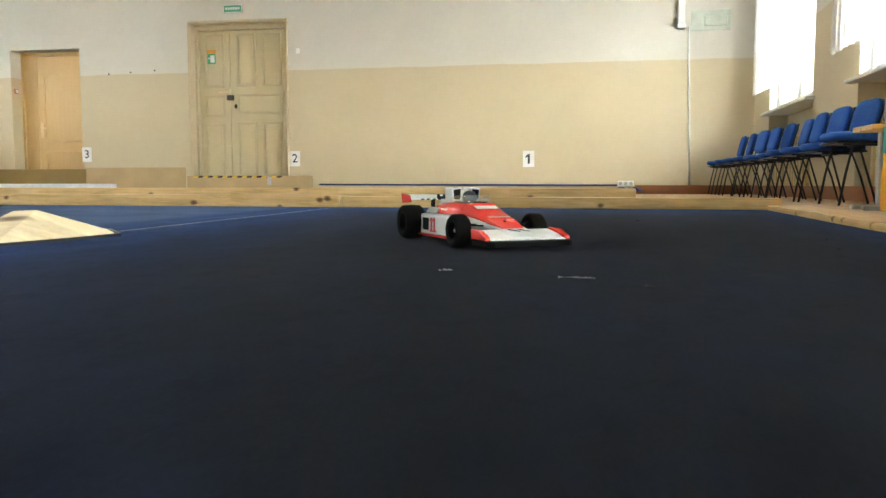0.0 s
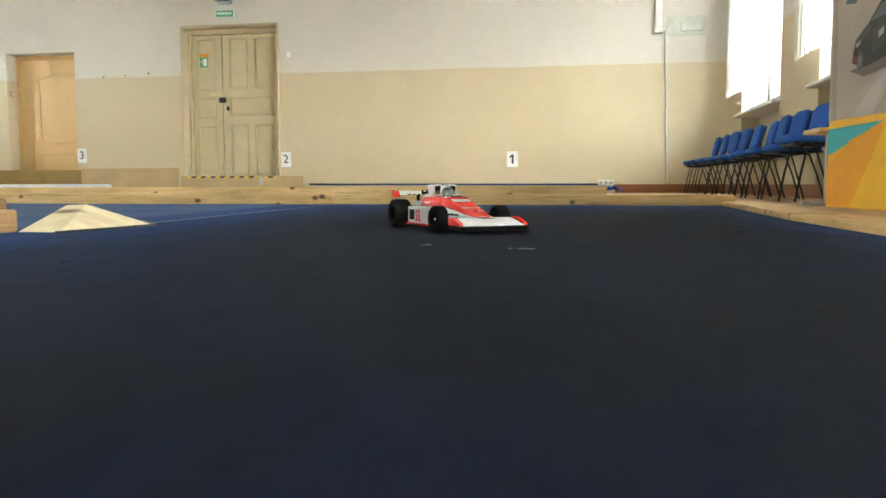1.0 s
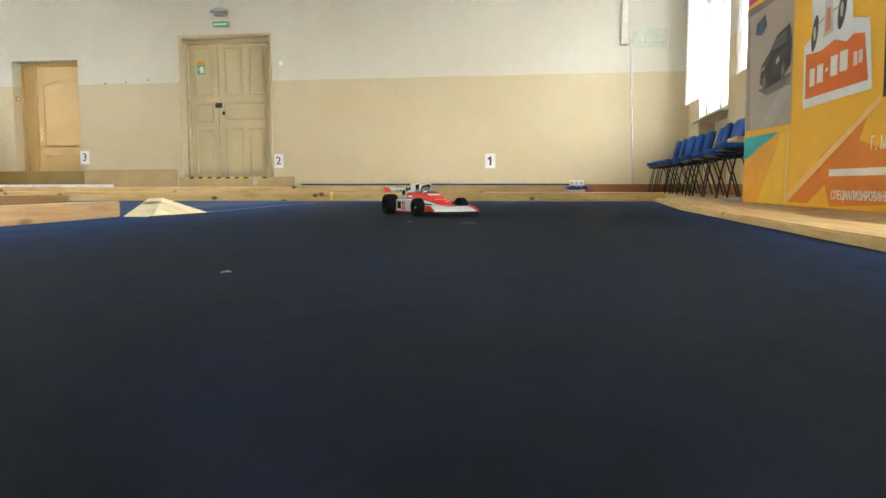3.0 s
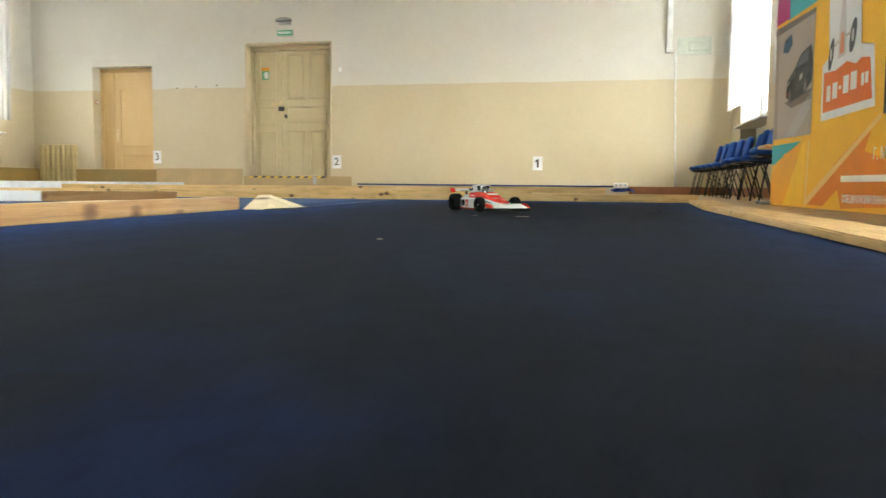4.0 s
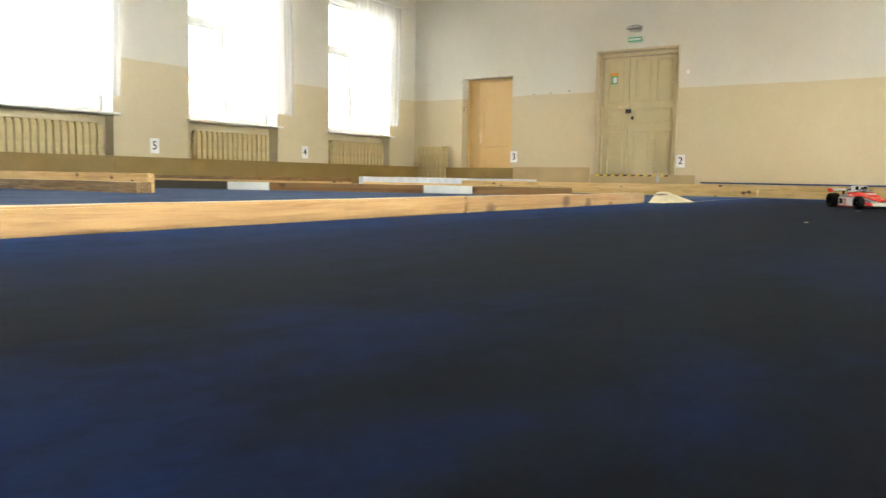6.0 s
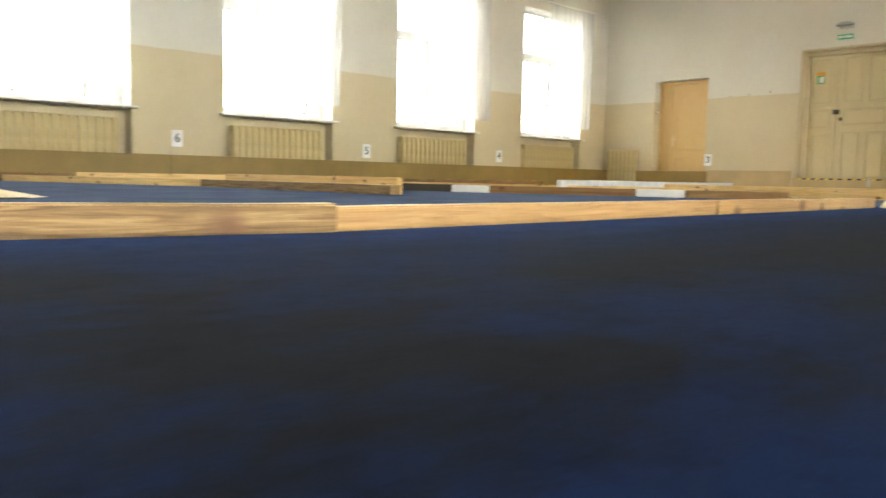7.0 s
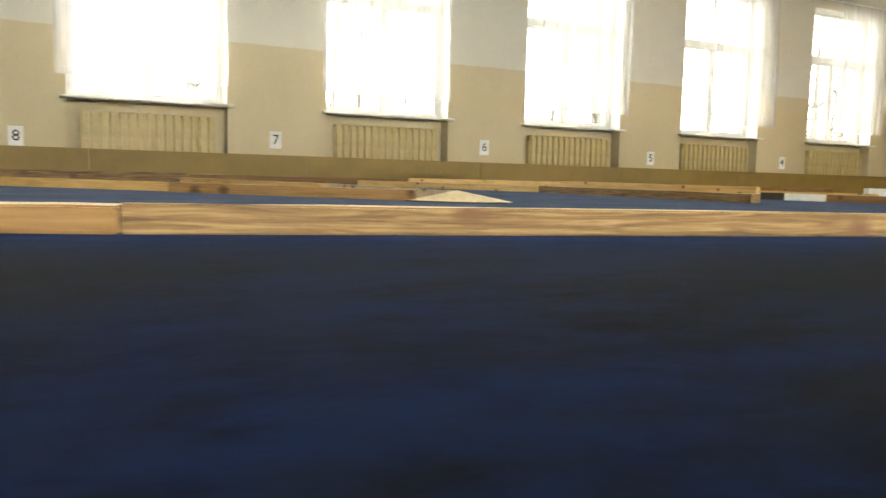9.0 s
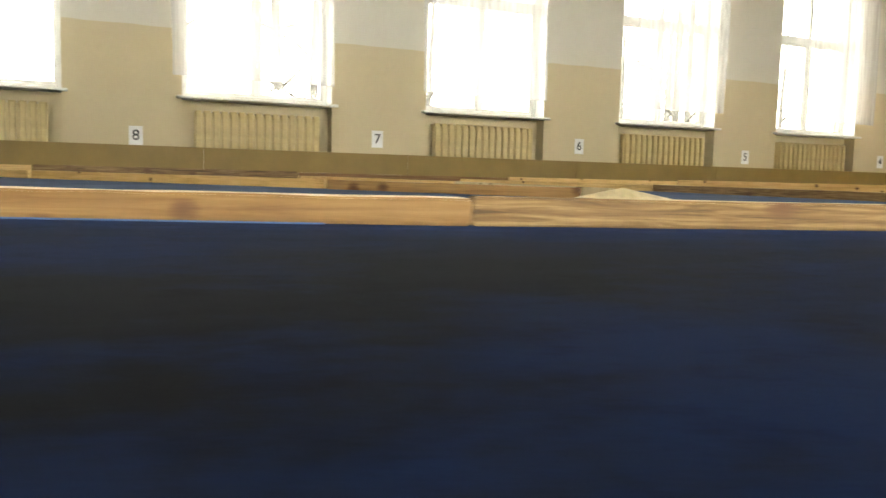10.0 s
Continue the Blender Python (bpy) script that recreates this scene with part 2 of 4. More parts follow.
# door paint a little darker: shade round the panels put into the moulding colour
MOULDPAINT = plain("shaded_moulding_paint", (0.575, 0.49, 0.302), 0.45, vary=0.05, scale=4, bump=0.0)
FRAMEPAINT = plain("cream_frame_paint", (0.54, 0.45, 0.29), 0.45, vary=0.04, scale=2, bump=0.0)
DOORWOOD = veneer()
RADPAINT = plain("cream_radiator_enamel", (0.53, 0.42, 0.205), 0.38, scale=8)
WHITE = plain("white_gloss_paint", (0.78, 0.78, 0.76), 0.35, scale=5)
PAPER = plain("white_paper", (0.80, 0.81, 0.84), 0.8, scale=4, bump=0.03)
INK = plain("black_ink", (0.02, 0.02, 0.03), 0.7, bump=0)
STEEL = plain("brushed_steel", (0.55, 0.55, 0.53), 0.35, 0.9, scale=30)
BRASS = plain("worn_brass", (0.78, 0.62, 0.34), 0.42, 0.7, scale=40)
IRON = plain("dark_iron", (0.05, 0.045, 0.04), 0.5, 0.6, scale=40)
GREYPAINT = plain("grey_metal_paint", (0.42, 0.43, 0.42), 0.45, scale=9)
BLACKTUBE = plain("black_tube_paint", (0.012, 0.012, 0.013), 0.42, scale=20)
BLUECLOTH = plain("blue_upholstery", (0.012, 0.085, 0.36), 0.9, vary=0.3, scale=60, bump=0.4)
BLUEPLASTIC = plain("blue_plastic", (0.01, 0.05, 0.38), 0.35)
GREENSIGN = plain("green_sign_film", (0.08, 0.38, 0.19), 0.4)
REDPAINT = plain("faded_red_plastic", (0.48, 0.20, 0.13), 0.5)
SKIRT = plain("red_brown_skirting", (0.24, 0.085, 0.03), 0.5, scale=5)
FOAM = plain("pale_grey_foam", (0.62, 0.66, 0.72), 0.7, scale=9)
SHEER = sheer()
GLASS = clear("window_glass", (0.97, 0.98, 0.98), 0.0, 0.06)
SKY_W, SKY_E = overcast(GLOW_WEST), overcast(GLOW_EAST)
BARK = plain("grey_bark", (0.20, 0.195, 0.185), 0.9, scale=9)
SNOW = plain("pale_winter_ground", (0.42, 0.42, 0.38), 0.9, scale=0.8)


# ---- mesh helpers ----
def add_box(bm, x0, x1, y0, y1, z0, z1):
    v = [bm.verts.new(p) for p in ((x0, y0, z0), (x1, y0, z0), (x1, y1, z0), (x0, y1, z0), (x0, y0, z1), (x1, y0, z1), (x1, y1, z1), (x0, y1, z1))]
    for f in ((0, 3, 2, 1), (4, 5, 6, 7), (0, 1, 5, 4), (1, 2, 6, 5), (2, 3, 7, 6), (3, 0, 4, 7)):
        bm.faces.new([v[i] for i in f])
    return v


def boxes(*bs, bevel=0.0, seg=1):
    bm = bmesh.new()
    for b in bs:
        add_box(bm, *b)
    if bevel:
        bmesh.ops.bevel(bm, geom=bm.edges[:], offset=bevel, segments=seg, affect="EDGES", profile=0.7)
    return bm


def add_tube(bm, a, b, r, r2=None, n=10):
    a, b = Vector(a), Vector(b)
    r2 = r if r2 is None else r2
    w = (b - a).normalized()
    u = w.orthogonal().normalized()
    v = w.cross(u)
    ring = []
    for p, q in ((a, r), (b, r2)):
        ring.append([bm.verts.new(p + q * (u * math.cos(k * math.tau / n) + v * math.sin(k * math.tau / n))) for k in range(n)])
    for k in range(n):
        f = bm.faces.new((ring[0][k], ring[0][(k + 1) % n], ring[1][(k + 1) % n], ring[1][k]))
        f.smooth = True
    bm.faces.new(ring[0][::-1])
    bm.faces.new(ring[1])


def tubes(*ts, n=10):
    bm = bmesh.new()
    for t in ts:
        add_tube(bm, *t, n=n)
    return bm


def add_path(bm, pts, r, n=8):
    """A bent round tube through the points."""
    pts = [Vector(p) for p in pts]
    rings = []
    for i, p in enumerate(pts):
        w = (pts[min(i + 1, len(pts) - 1)] - pts[max(i - 1, 0)]).normalized()
        u = w.cross(Vector((0.31, 0.87, 0.21))).normalized()
        v = w.cross(u)
        rings.append([bm.verts.new(p + r * (u * math.cos(k * math.tau / n) + v * math.sin(k * math.tau / n))) for k in range(n)])
    for a, b in zip(rings, rings[1:]):
        for k in range(n):
            bm.faces.new((a[k], a[(k + 1) % n], b[(k + 1) % n], b[k])).smooth = True
    bm.faces.new(rings[0][::-1])
    bm.faces.new(rings[-1])
    return bm


def lathe(profile, n=32, axis="y", cap=True):
    """A ring of revolution; profile: (radius, along)."""
    bm = bmesh.new()
    rows = []
    for r, h in profile:
        row = []
        for k in range(n):
            a = k * math.tau / n
            row.append(bm.verts.new((r * math.cos(a), h, r * math.sin(a)) if axis == "y" else (r * math.cos(a), r * math.sin(a), h)))
        rows.append(row)
    for a, b in zip(rows, rows[1:]):
        for k in range(n):
            bm.faces.new((a[k], a[(k + 1) % n], b[(k + 1) % n], b[k])).smooth = True
    for row, flip in ((rows[0], False), (rows[-1], True)):
        if cap and (row[0].co - row[n // 2].co).length > 1e-5:
            bm.faces.new(row[::-1] if flip else row)
    bmesh.ops.recalc_face_normals(bm, faces=bm.faces[:])
    return bm


def loft(sections, cap=True, smooth=False):
    """A skin over closed rings of equally many points."""
    bm = bmesh.new()
    rows = [[bm.verts.new(p) for p in s] for s in sections]
    n = len(rows[0])
    for a, b in zip(rows, rows[1:]):
        for k in range(n):
            f = bm.faces.new((a[k], a[(k + 1) % n], b[(k + 1) % n], b[k]))
            f.smooth = smooth
    if cap:
        bm.faces.new(rows[0][::-1])
        bm.faces.new(rows[-1])
    bmesh.ops.recalc_face_normals(bm, faces=bm.faces[:])
    return bm


def prism(outline, h0, h1, axis="z"):
    """An outline pushed along an axis."""
    def at(p, h):
        return {"z": (p[0], p[1], h), "y": (p[0], h, p[1]), "x": (h, p[0], p[1])}[axis]
    return loft([[at(p, h0) for p in outline], [at(p, h1) for p in outline]])


def soften(bm, w, seg=2):
    bmesh.ops.bevel(bm, geom=[e for e in bm.edges if e.is_manifold and e.calc_face_angle(0) > 0.4], offset=w, segments=seg, affect="EDGES", profile=0.6)
    return bm


def mesh_of(name, bm, material):
    me = bpy.data.meshes.new(name)
    bm.to_mesh(me)
    bm.free()
    me.materials.append(material)
    return me


def part(name, bm, material, parent=None, label=""):
    ob = new(name, mesh_of(name, bm, material))
    ob.parent = parent
    return tagged(ob, label)


def thing(name, label, category, m=None, group="", kind=""):
    ob = new(name)
    ob.empty_display_size = 0.1
    if m is not None:
        ob.matrix_basis = m
    return tagged(ob, label, category, group, kind)


def structure(name, bm, material, label, category):
    return tagged(part(name, bm, material), label, category, "", "structure")


def one(h, m, depth=0.0006, slab=False):
    """The numeral 1 with its flag, h high, as a thin solid in the pose m."""
    u = h / 10
    pts = [(-0.9, -5), (1.3, -5), (1.3, 5), (-0.4, 5), (-3.2, 2.9), (-3.2, 0.9), (-0.9, 2.3)]
    if slab:
        pts = [(-3, -5), (3.4, -5), (3.4, -3.7), (1.5, -3.7), (1.5, 5), (-0.6, 5), (-3, 3.6), (-3, 2.2), (-1.1, 2.9), (-1.1, -3.7), (-3, -3.7)]
    bm = prism([(x * u, y * u) for x, y in pts], -depth, depth)
    bm.transform(m)
    return bm


def letters(text, size, m, depth=0.0006, bold=0.0010):
    """Raised lettering as a mesh in the pose m: read along x, up along y, facing z; its middle at the origin."""
    cu = bpy.data.curves.new("letters", "FONT")
    cu.body, cu.size, cu.align_x, cu.align_y, cu.extrude = text, size, "CENTER", "CENTER", depth
    cu.resolution_u = 3
    cu.offset = bold
    tmp = bpy.data.objects.new("letters", cu)
    scene.collection.objects.link(tmp)
    me = bpy.data.meshes.new_from_object(tmp.evaluated_get(bpy.context.evaluated_depsgraph_get()))
    bpy.data.objects.remove(tmp)
    me.transform(m)
    bm = bmesh.new()
    bm.from_mesh(me)
    bpy.data.meshes.remove(me)
    return bm


# ---- shell of the hall ----
def side_wall(name, x_in, out, label):
    """A long wall with window bays; out: -1 or +1, away from the room. Niches below the sills on the outer side."""
    xo = x_in + out * TH
    bs = []
    edges = [YN + 0.5] + [v for c in BAY for v in (c + HALF, c - HALF)] + [YS - 0.4]
    lo, hi = min(x_in, xo), max(x_in, xo)
    for a, b in zip(edges[0::2], edges[1::2]):
        bs.append((lo, hi, b, a, -0.02, HC))
    xn = x_in + out * 0.20
    nlo, nhi = min(xn, xo), max(xn, xo)
    for c in BAY:
        bs.append((nlo, nhi, c - HALF, c + HALF, -0.02, SILL - 0.03))
        bs.append((lo, hi, c - HALF, c + HALF, LINTEL, HC))
    return structure(name, boxes(*bs), PAINT, label, "wall")


side_wall("wall_west", XW, -1, "cream over beige painted wall with window bays")
side_wall("wall_east", XE, 1, "cream over beige painted wall with window bays")

DD = (-5.406, -4.008, 2.32)
SD = (-8.233, -7.116, 2.036)
X_OUT_W, X_OUT_E = XW, XE
structure("wall_north", boxes(
    (X_OUT_W, SD[0], YN, YN + 0.5, -0.02, HC), (SD[0], SD[1], YN, YN + 0.5, SD[2], HC), (SD[1], DD[0], YN, YN + 0.5, -0.02, HC),
    (DD[0], DD[1], YN, YN + 0.5, DD[2], HC), (DD[1], X_OUT_E, YN, YN + 0.5, -0.02, HC)), PAINT, "cream over beige painted end wall with two doorways", "wall")
# unseen panel added behind both doors so no daylight leaks through their gaps
structure("door_light_blocker", boxes((SD[0] - 0.3, DD[1] + 0.3, YN + 0.503, YN + 0.6, -0.02, HC)), PAINT, "plain unseen panel added behind the doors to block outside light", "wall")
structure("wall_south", boxes((X_OUT_W, X_OUT_E, YS - 0.4, YS, -0.02, HC)), PAINT, "cream over beige painted end wall", "wall")
structure("ceiling", boxes((XW - TH, XE + TH, YS - 0.4, YN + 0.5, HC, HC + 0.2)), CEIL, "plain whitewashed ceiling", "ceiling")
structure("floor", boxes((XW - TH, XE + TH, YS - 0.4, YN + 0.9, -0.25, -0.012)), FLOORW, "brown painted wooden floor", "floor")
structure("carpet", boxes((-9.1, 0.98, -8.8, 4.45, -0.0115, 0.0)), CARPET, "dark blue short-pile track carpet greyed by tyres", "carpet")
structure("skirting_north", boxes((0.64, X_OUT_E, YN - 0.02, YN - 0.001, -0.012, 0.10)), SKIRT, "red-brown wooden skirting board", "skirting")
structure("skirting_east", boxes((XE - 0.02, XE - 0.001, 3.0, YN - 0.021, -0.012, 0.10)), SKIRT, "red-brown wooden skirting board", "skirting")


# ---- windows ----
def window_unit(x_in, out, c, num):
    """White timber window set deep in the bay, two casements under two top lights, with a sill."""
    xg = x_in + out * (0.28 if out < 0 else 0.12)
    w = HALF
    root = thing("window_%d" % num, "white wooden window with a transom, glaring with daylight", "window", kind="structure")
    d = 0.035
    fr = 0.06
    frame_bm = boxes(
        (xg - d, xg + d, c - w, c - w + fr, SILL, LINTEL), (xg - d, xg + d, c + w - fr, c + w, SILL, LINTEL),
        (xg - d, xg + d, c - w + fr, c + w - fr, SILL, SILL + fr), (xg - d, xg + d, c - w + fr, c + w - fr, LINTEL - fr, LINTEL),
        (xg - d, xg + d, c - w + fr, c + w - fr, 2.35, 2.47), (xg - d, xg + d, c - 0.035, c + 0.035, SILL + fr, 2.35),
        (xg - d, xg + d, c - 0.035, c + 0.035, 2.47, LINTEL - fr), bevel=0.006)
    part("window_frame", frame_bm, WHITE, root)
    for a, b in ((c - w + fr, c - 0.035), (c + 0.035, c + w - fr)):
        s = 0.03
        part("sash", boxes((xg - 0.02, xg + 0.02, a, a + s, SILL + fr, 2.35), (xg - 0.02, xg + 0.02, b - s, b, SILL + fr, 2.35),
                           (xg - 0.02, xg + 0.02, a + s, b - s, SILL + fr, SILL + fr + s), (xg - 0.02, xg + 0.02, a + s, b - s, 2.35 - s, 2.35)), WHITE, root)
        for z0, z1 in ((SILL + fr + s, 2.35 - s), (2.47, LINTEL - fr)):
            p = part("pane", boxes((xg - 0.003, xg + 0.003, a + 0.01, b - 0.01, z0, z1)), GLASS, root)
            p.visible_shadow = False
    ra, rb = sorted((x_in + out * 0.004, xg - out * 0.037))
    part("reveal", boxes((ra, rb, c - w, c - w + 0.012, SILL + 0.001, LINTEL), (ra, rb, c + w - 0.012, c + w, SILL + 0.001, LINTEL), (ra, rb, c - w + 0.012, c + w - 0.012, LINTEL - 0.012, LINTEL)), WHITE, root, "white painted window reveal")
    lo, hi = sorted((x_in - out * 0.085, x_in + out * 0.24))
    part("window_sill", boxes((lo, hi, c - w - 0.06, c + w + 0.06, SILL - 0.03, SILL), bevel=0.006), WHITE, root)


for k, c in enumerate(BAY):
    window_unit(XW, -1, c, k + 1)
    window_unit(XE, 1, c, k + 7)


def curtain(x, y0, y1, hem, seed):
    rnd = random.Random(seed)
    bm = bmesh.new()
    n = 90
    ph = rnd.random() * 6
    cols = []
    for i in range(n + 1):
        u = i / n
        col = []
        for j in range(9):
            v = j / 8
            z = hem + (3.372 - hem) * v
            amp = 0.009 * (1.2 - 0.5 * v)
            dx = amp * math.sin(u * 60 + ph + 0.6 * math.sin(v * 3)) + 0.004 * math.sin(u * 133 + ph)
            col.append(bm.verts.new((x + dx, y0 + (y1 - y0) * u + 0.02 * math.sin(v * 4 + ph), z + 0.005 * math.sin(u * 9 + ph))))
        cols.append(col)
    for a, b in zip(cols, cols[1:]):
        for j in range(8):
            bm.faces.new((a[j], b[j], b[j + 1], a[j + 1])).smooth = True
    return tagged(part("curtain", bm, SHEER), "white sheer net curtain hanging beside a window", "curtain", "window curtains")


def rod(x, c):
    root = thing("curtain_rod", "white curtain rod on brackets above a window", "curtain rod", None, "curtain rods")
    part("rod", tubes(((x, c - 1.35, 3.37), (x, c + 1.35, 3.37), 0.014)), WHITE, root)
    wall = XW if x < 0 else XE
    for yy in (c - 1.1, c + 1.1):
        part("bracket", boxes((min(x, wall), max(x, wall), yy - 0.012, yy + 0.012, 3.386, 3.402)), WHITE, root)


for k, c in enumerate(BAY):
    curtain(XW + 0.14, c - (0.30, 0.34, 0.72, 0.98, 1.0, 0.98)[k], c + (1.0, 1.10, 0.90, 0.80, 0.84, 0.84)[k], (1.10, 1.10, 1.12, 1.13, 1.12, 1.12)[k], k)
    rod(XW + 0.14, c)
    if k < 4:
        curtain(XE - 0.14, c - 0.2, c + 1.08, 1.13, k + 40)
        rod(XE - 0.14, c)


# ---- radiators ----
def radiator(n, m, height=0.62):
    """Cast-iron column radiator: columns along x, back at y 0."""
    root = thing("radiator", "cream-painted cast-iron column radiator in a wall niche", "radiator", m, "radiators")
    pitch = 0.098
    w = n * pitch
    col = None
    for i in range(n):
        x = -w / 2 + (i + 0.5) * pitch
        if col is None:
            bm = bmesh.new()
            for y in (-0.035, -0.115):
                add_box(bm, -0.033, 0.033, y - 0.026, y + 0.026, 0.10, height - 0.02)
            add_box(bm, -0.040, 0.040, -0.135, -0.015, height - 0.085, height)
            add_box(bm, -0.040, 0.040, -0.135, -0.015, 0.08, 0.15)
            bmesh.ops.bevel(bm, geom=bm.edges[:], offset=0.019, segments=3, affect="EDGES", profile=0.5)
            add_box(bm, -0.049, 0.049, -0.108, -0.098, 0.12, height - 0.03)
            col = mesh_of("column", bm, RADPAINT)
        ob = new("column", col)
        ob.parent = root
        ob.location = (x, 0, 0)
    bm = bmesh.new()
    add_path(bm, [(-w / 2 + 0.01, -0.07, 0.12), (-w / 2 - 0.045, -0.07, 0.12), (-w / 2 - 0.06, -0.07, 0.10), (-w / 2 - 0.06, -0.07, -0.16)], 0.016)
    part("pipe", bm, RADPAINT, root)
    for sx in (-w / 2 + pitch * 1.5, w / 2 - pitch * 1.5):
        part("foot", boxes((sx - 0.02, sx + 0.02, -0.13, -0.02, -0.012, 0.10), bevel=0.006), RADPAINT, root)
    return root


for k, c in enumerate(BAY):
    radiator(15, pose(XW - 0.165, c, 0.19, 0, 0, 90), 0.575)
    if k < 3:
        radiator(13, pose(XE + 0.165, c, 0.0, 0, 0, -90), 0.6)
tagged(radiator(7, pose(-8.84, YN - 0.03, 0.0), 0.74), "cream-painted cast-iron radiator beside the single door")


# ---- outside ----
structure("ground", boxes((-400, 400, -400, 400, -0.9, -0.6)), SNOW, "pale bare winter ground outside the windows", "ground")
structure("backdrop_west", boxes((-32.2, -32, -60, 60, -0.6, 24)), SKY_W, "bright overcast sky beyond the windows", "sky")
structure("backdrop_east", boxes((24, 24.2, -60, 60, -0.6, 24)), SKY_E, "bright overcast sky beyond the windows", "sky")


def bare_tree(x, y, seed, h=9.0):
    rnd = random.Random(seed)
    root = thing("tree", "leafless grey winter tree outside the windows", "tree", pose(x, y, -0.6), "bare trees")
    bm, bm2 = bmesh.new(), bmesh.new()
    top = Vector((rnd.uniform(-0.4, 0.4), rnd.uniform(-0.4, 0.4), h))
    add_tube(bm, (0, 0, 0), top * 0.5, 0.12, 0.09, 8)
    add_tube(bm, top * 0.5, top, 0.09, 0.025, 8)
    for i in range(26):
        u = rnd.uniform(0.14, 0.95)
        p = top * u
        a = rnd.uniform(0, math.tau)
        ln = rnd.uniform(1.0, 2.6) * (1.2 - u * 0.7)
        e = p + Vector((math.cos(a), math.sin(a), rnd.uniform(0.3, 1.1))).normalized() * ln
        add_tube(bm2, p, e, 0.045 * (1.2 - u), 0.012, 5)
        for j in range(4):
            q = p.lerp(e, rnd.uniform(0.3, 1))
            b = a + rnd.uniform(-1.2, 1.2)
            add_tube(bm2, q, q + Vector((math.cos(b), math.sin(b), rnd.uniform(-0.1, 0.9))).normalized() * rnd.uniform(0.4, 1.1), 0.014, 0.005, 4)
    part("trunk", bm, BARK, root)
    part("branches", bm2, BARK, root)


for i in range(26):
    rnd = random.Random(100 + i)
    bare_tree(rnd.uniform(-29, -16), -10 + 1.9 * i + rnd.uniform(-1, 1), i, rnd.uniform(6, 10))


# ---- doors ----
def moulding(x0, x1, z0, z1, y, w=0.03, d=0.02):
    """A raised frame round a door panel, facing -y."""
    return boxes((x0, x1, y - d, y, z0, z0 + w), (x0, x1, y - d, y, z1 - w, z1), (x0, x0 + w, y - d, y, z0 + w, z1 - w), (x1 - w, x1, y - d, y, z0 + w, z1 - w), bevel=0.004)


def field(x0, x1, z0, z1, y):
    return boxes((x0 + 0.045, x1 - 0.045, y - 0.006, y, z0 + 0.045, z1 - 0.045), bevel=0.004)


def double_door():
    y = YN + 0.17
    root = thing("door_1", "cream-painted panelled double door with a padlock, shut", "door", kind="structure")
    x0, x1, zt = DD[0] + 0.045, DD[1] - 0.03, DD[2] - 0.075
    part("door_frame", boxes((DD[0] + 0.002, x0, y - 0.06, y + 0.05, 0.0, DD[2] - 0.002), (x1, DD[1] - 0.002, y - 0.06, y + 0.05, 0.0, DD[2] - 0.002), (x0, x1, y - 0.06, y + 0.05, zt, DD[2] - 0.002), bevel=0.005), FRAMEPAINT, root)
    part("reveal_lining", boxes((DD[0] + 0.002, DD[0] + 0.012, YN - 0.012, y - 0.062, 0.0, DD[2] - 0.002), (DD[1] - 0.012, DD[1] - 0.002, YN - 0.012, y - 0.062, 0.0, DD[2] - 0.002), (DD[0] + 0.012, DD[1] - 0.012, YN - 0.012, y - 0.062, DD[2] - 0.012, DD[2] - 0.002)), FRAMEPAINT, root)
    part("architrave", boxes((DD[0] - 0.03, DD[0], YN - 0.03, YN - 0.001, 0, DD[2] + 0.0), (DD[1], DD[1] + 0.03, YN - 0.03, YN - 0.001, 0, DD[2]), (DD[0] - 0.03, DD[1] + 0.03, YN - 0.03, YN - 0.001, DD[2], DD[2] + 0.03), bevel=0.006), FRAMEPAINT, root)
    sp = -4.90
    leaf_a = part("narrow_leaf", boxes((x0 + 0.003, sp - 0.007, y, y + 0.04, 0.01, zt - 0.004), bevel=0.003), DOORPAINT, root)
    leaf_b = part("wide_leaf", boxes((sp + 0.007, x1 - 0.003, y, y + 0.04, 0.01, zt - 0.004), bevel=0.003), DOORPAINT, root)
    pan = []
    a0, a1 = x0 + 0.08, sp - 0.085
    for z0, z1 in ((0.22, 0.96), (1.06, 1.36), (1.46, 2.2)):
        pan.append((a0, a1, z0, z1, leaf_a))
    b0, b1 = sp + 0.10, x1 - 0.10
    mid = (b0 + b1) / 2
    for z0, z1 in ((0.22, 0.98), (1.47, 2.2)):
        pan.append((b0, mid - 0.045, z0, z1, leaf_b))
        pan.append((mid + 0.045, b1, z0, z1, leaf_b))
    pan.append((b0, b1, 1.09, 1.37, leaf_b))
    for p in pan:
        part("moulding", moulding(*p[:4], y - 0.001, 0.032, 0.024), MOULDPAINT, p[4])
        part("panel", field(*p[:4], y - 0.001), DOORPAINT, p[4])
    part("hasp", boxes((sp - 0.17, sp + 0.03, y - 0.030, y - 0.017, 1.385, 1.405), (sp - 0.012, sp + 0.012, y - 0.034, y - 0.017, 1.36, 1.44), bevel=0.002), BRASS, root, "worn brass hasp")
    lock = part("padlock", boxes((sp - 0.035, sp + 0.06, y - 0.055, y - 0.018, 1.28, 1.35), bevel=0.006, seg=2), IRON, root, "dark iron padlock")
    bm = bmesh.new()
    add_path(bm, [(sp - 0.01, y - 0.036, 1.34), (sp - 0.01, y - 0.036, 1.385), (sp + 0.012, y - 0.036, 1.40), (sp + 0.034, y - 0.036, 1.385), (sp + 0.034, y - 0.036, 1.34)], 0.006)
    part("shackle", bm, STEEL, lock)
    knob = lathe([(0.001, -0.03), (0.022, -0.026), (0.026, -0.012), (0.034, -0.004), (0.034, 0)], 20)
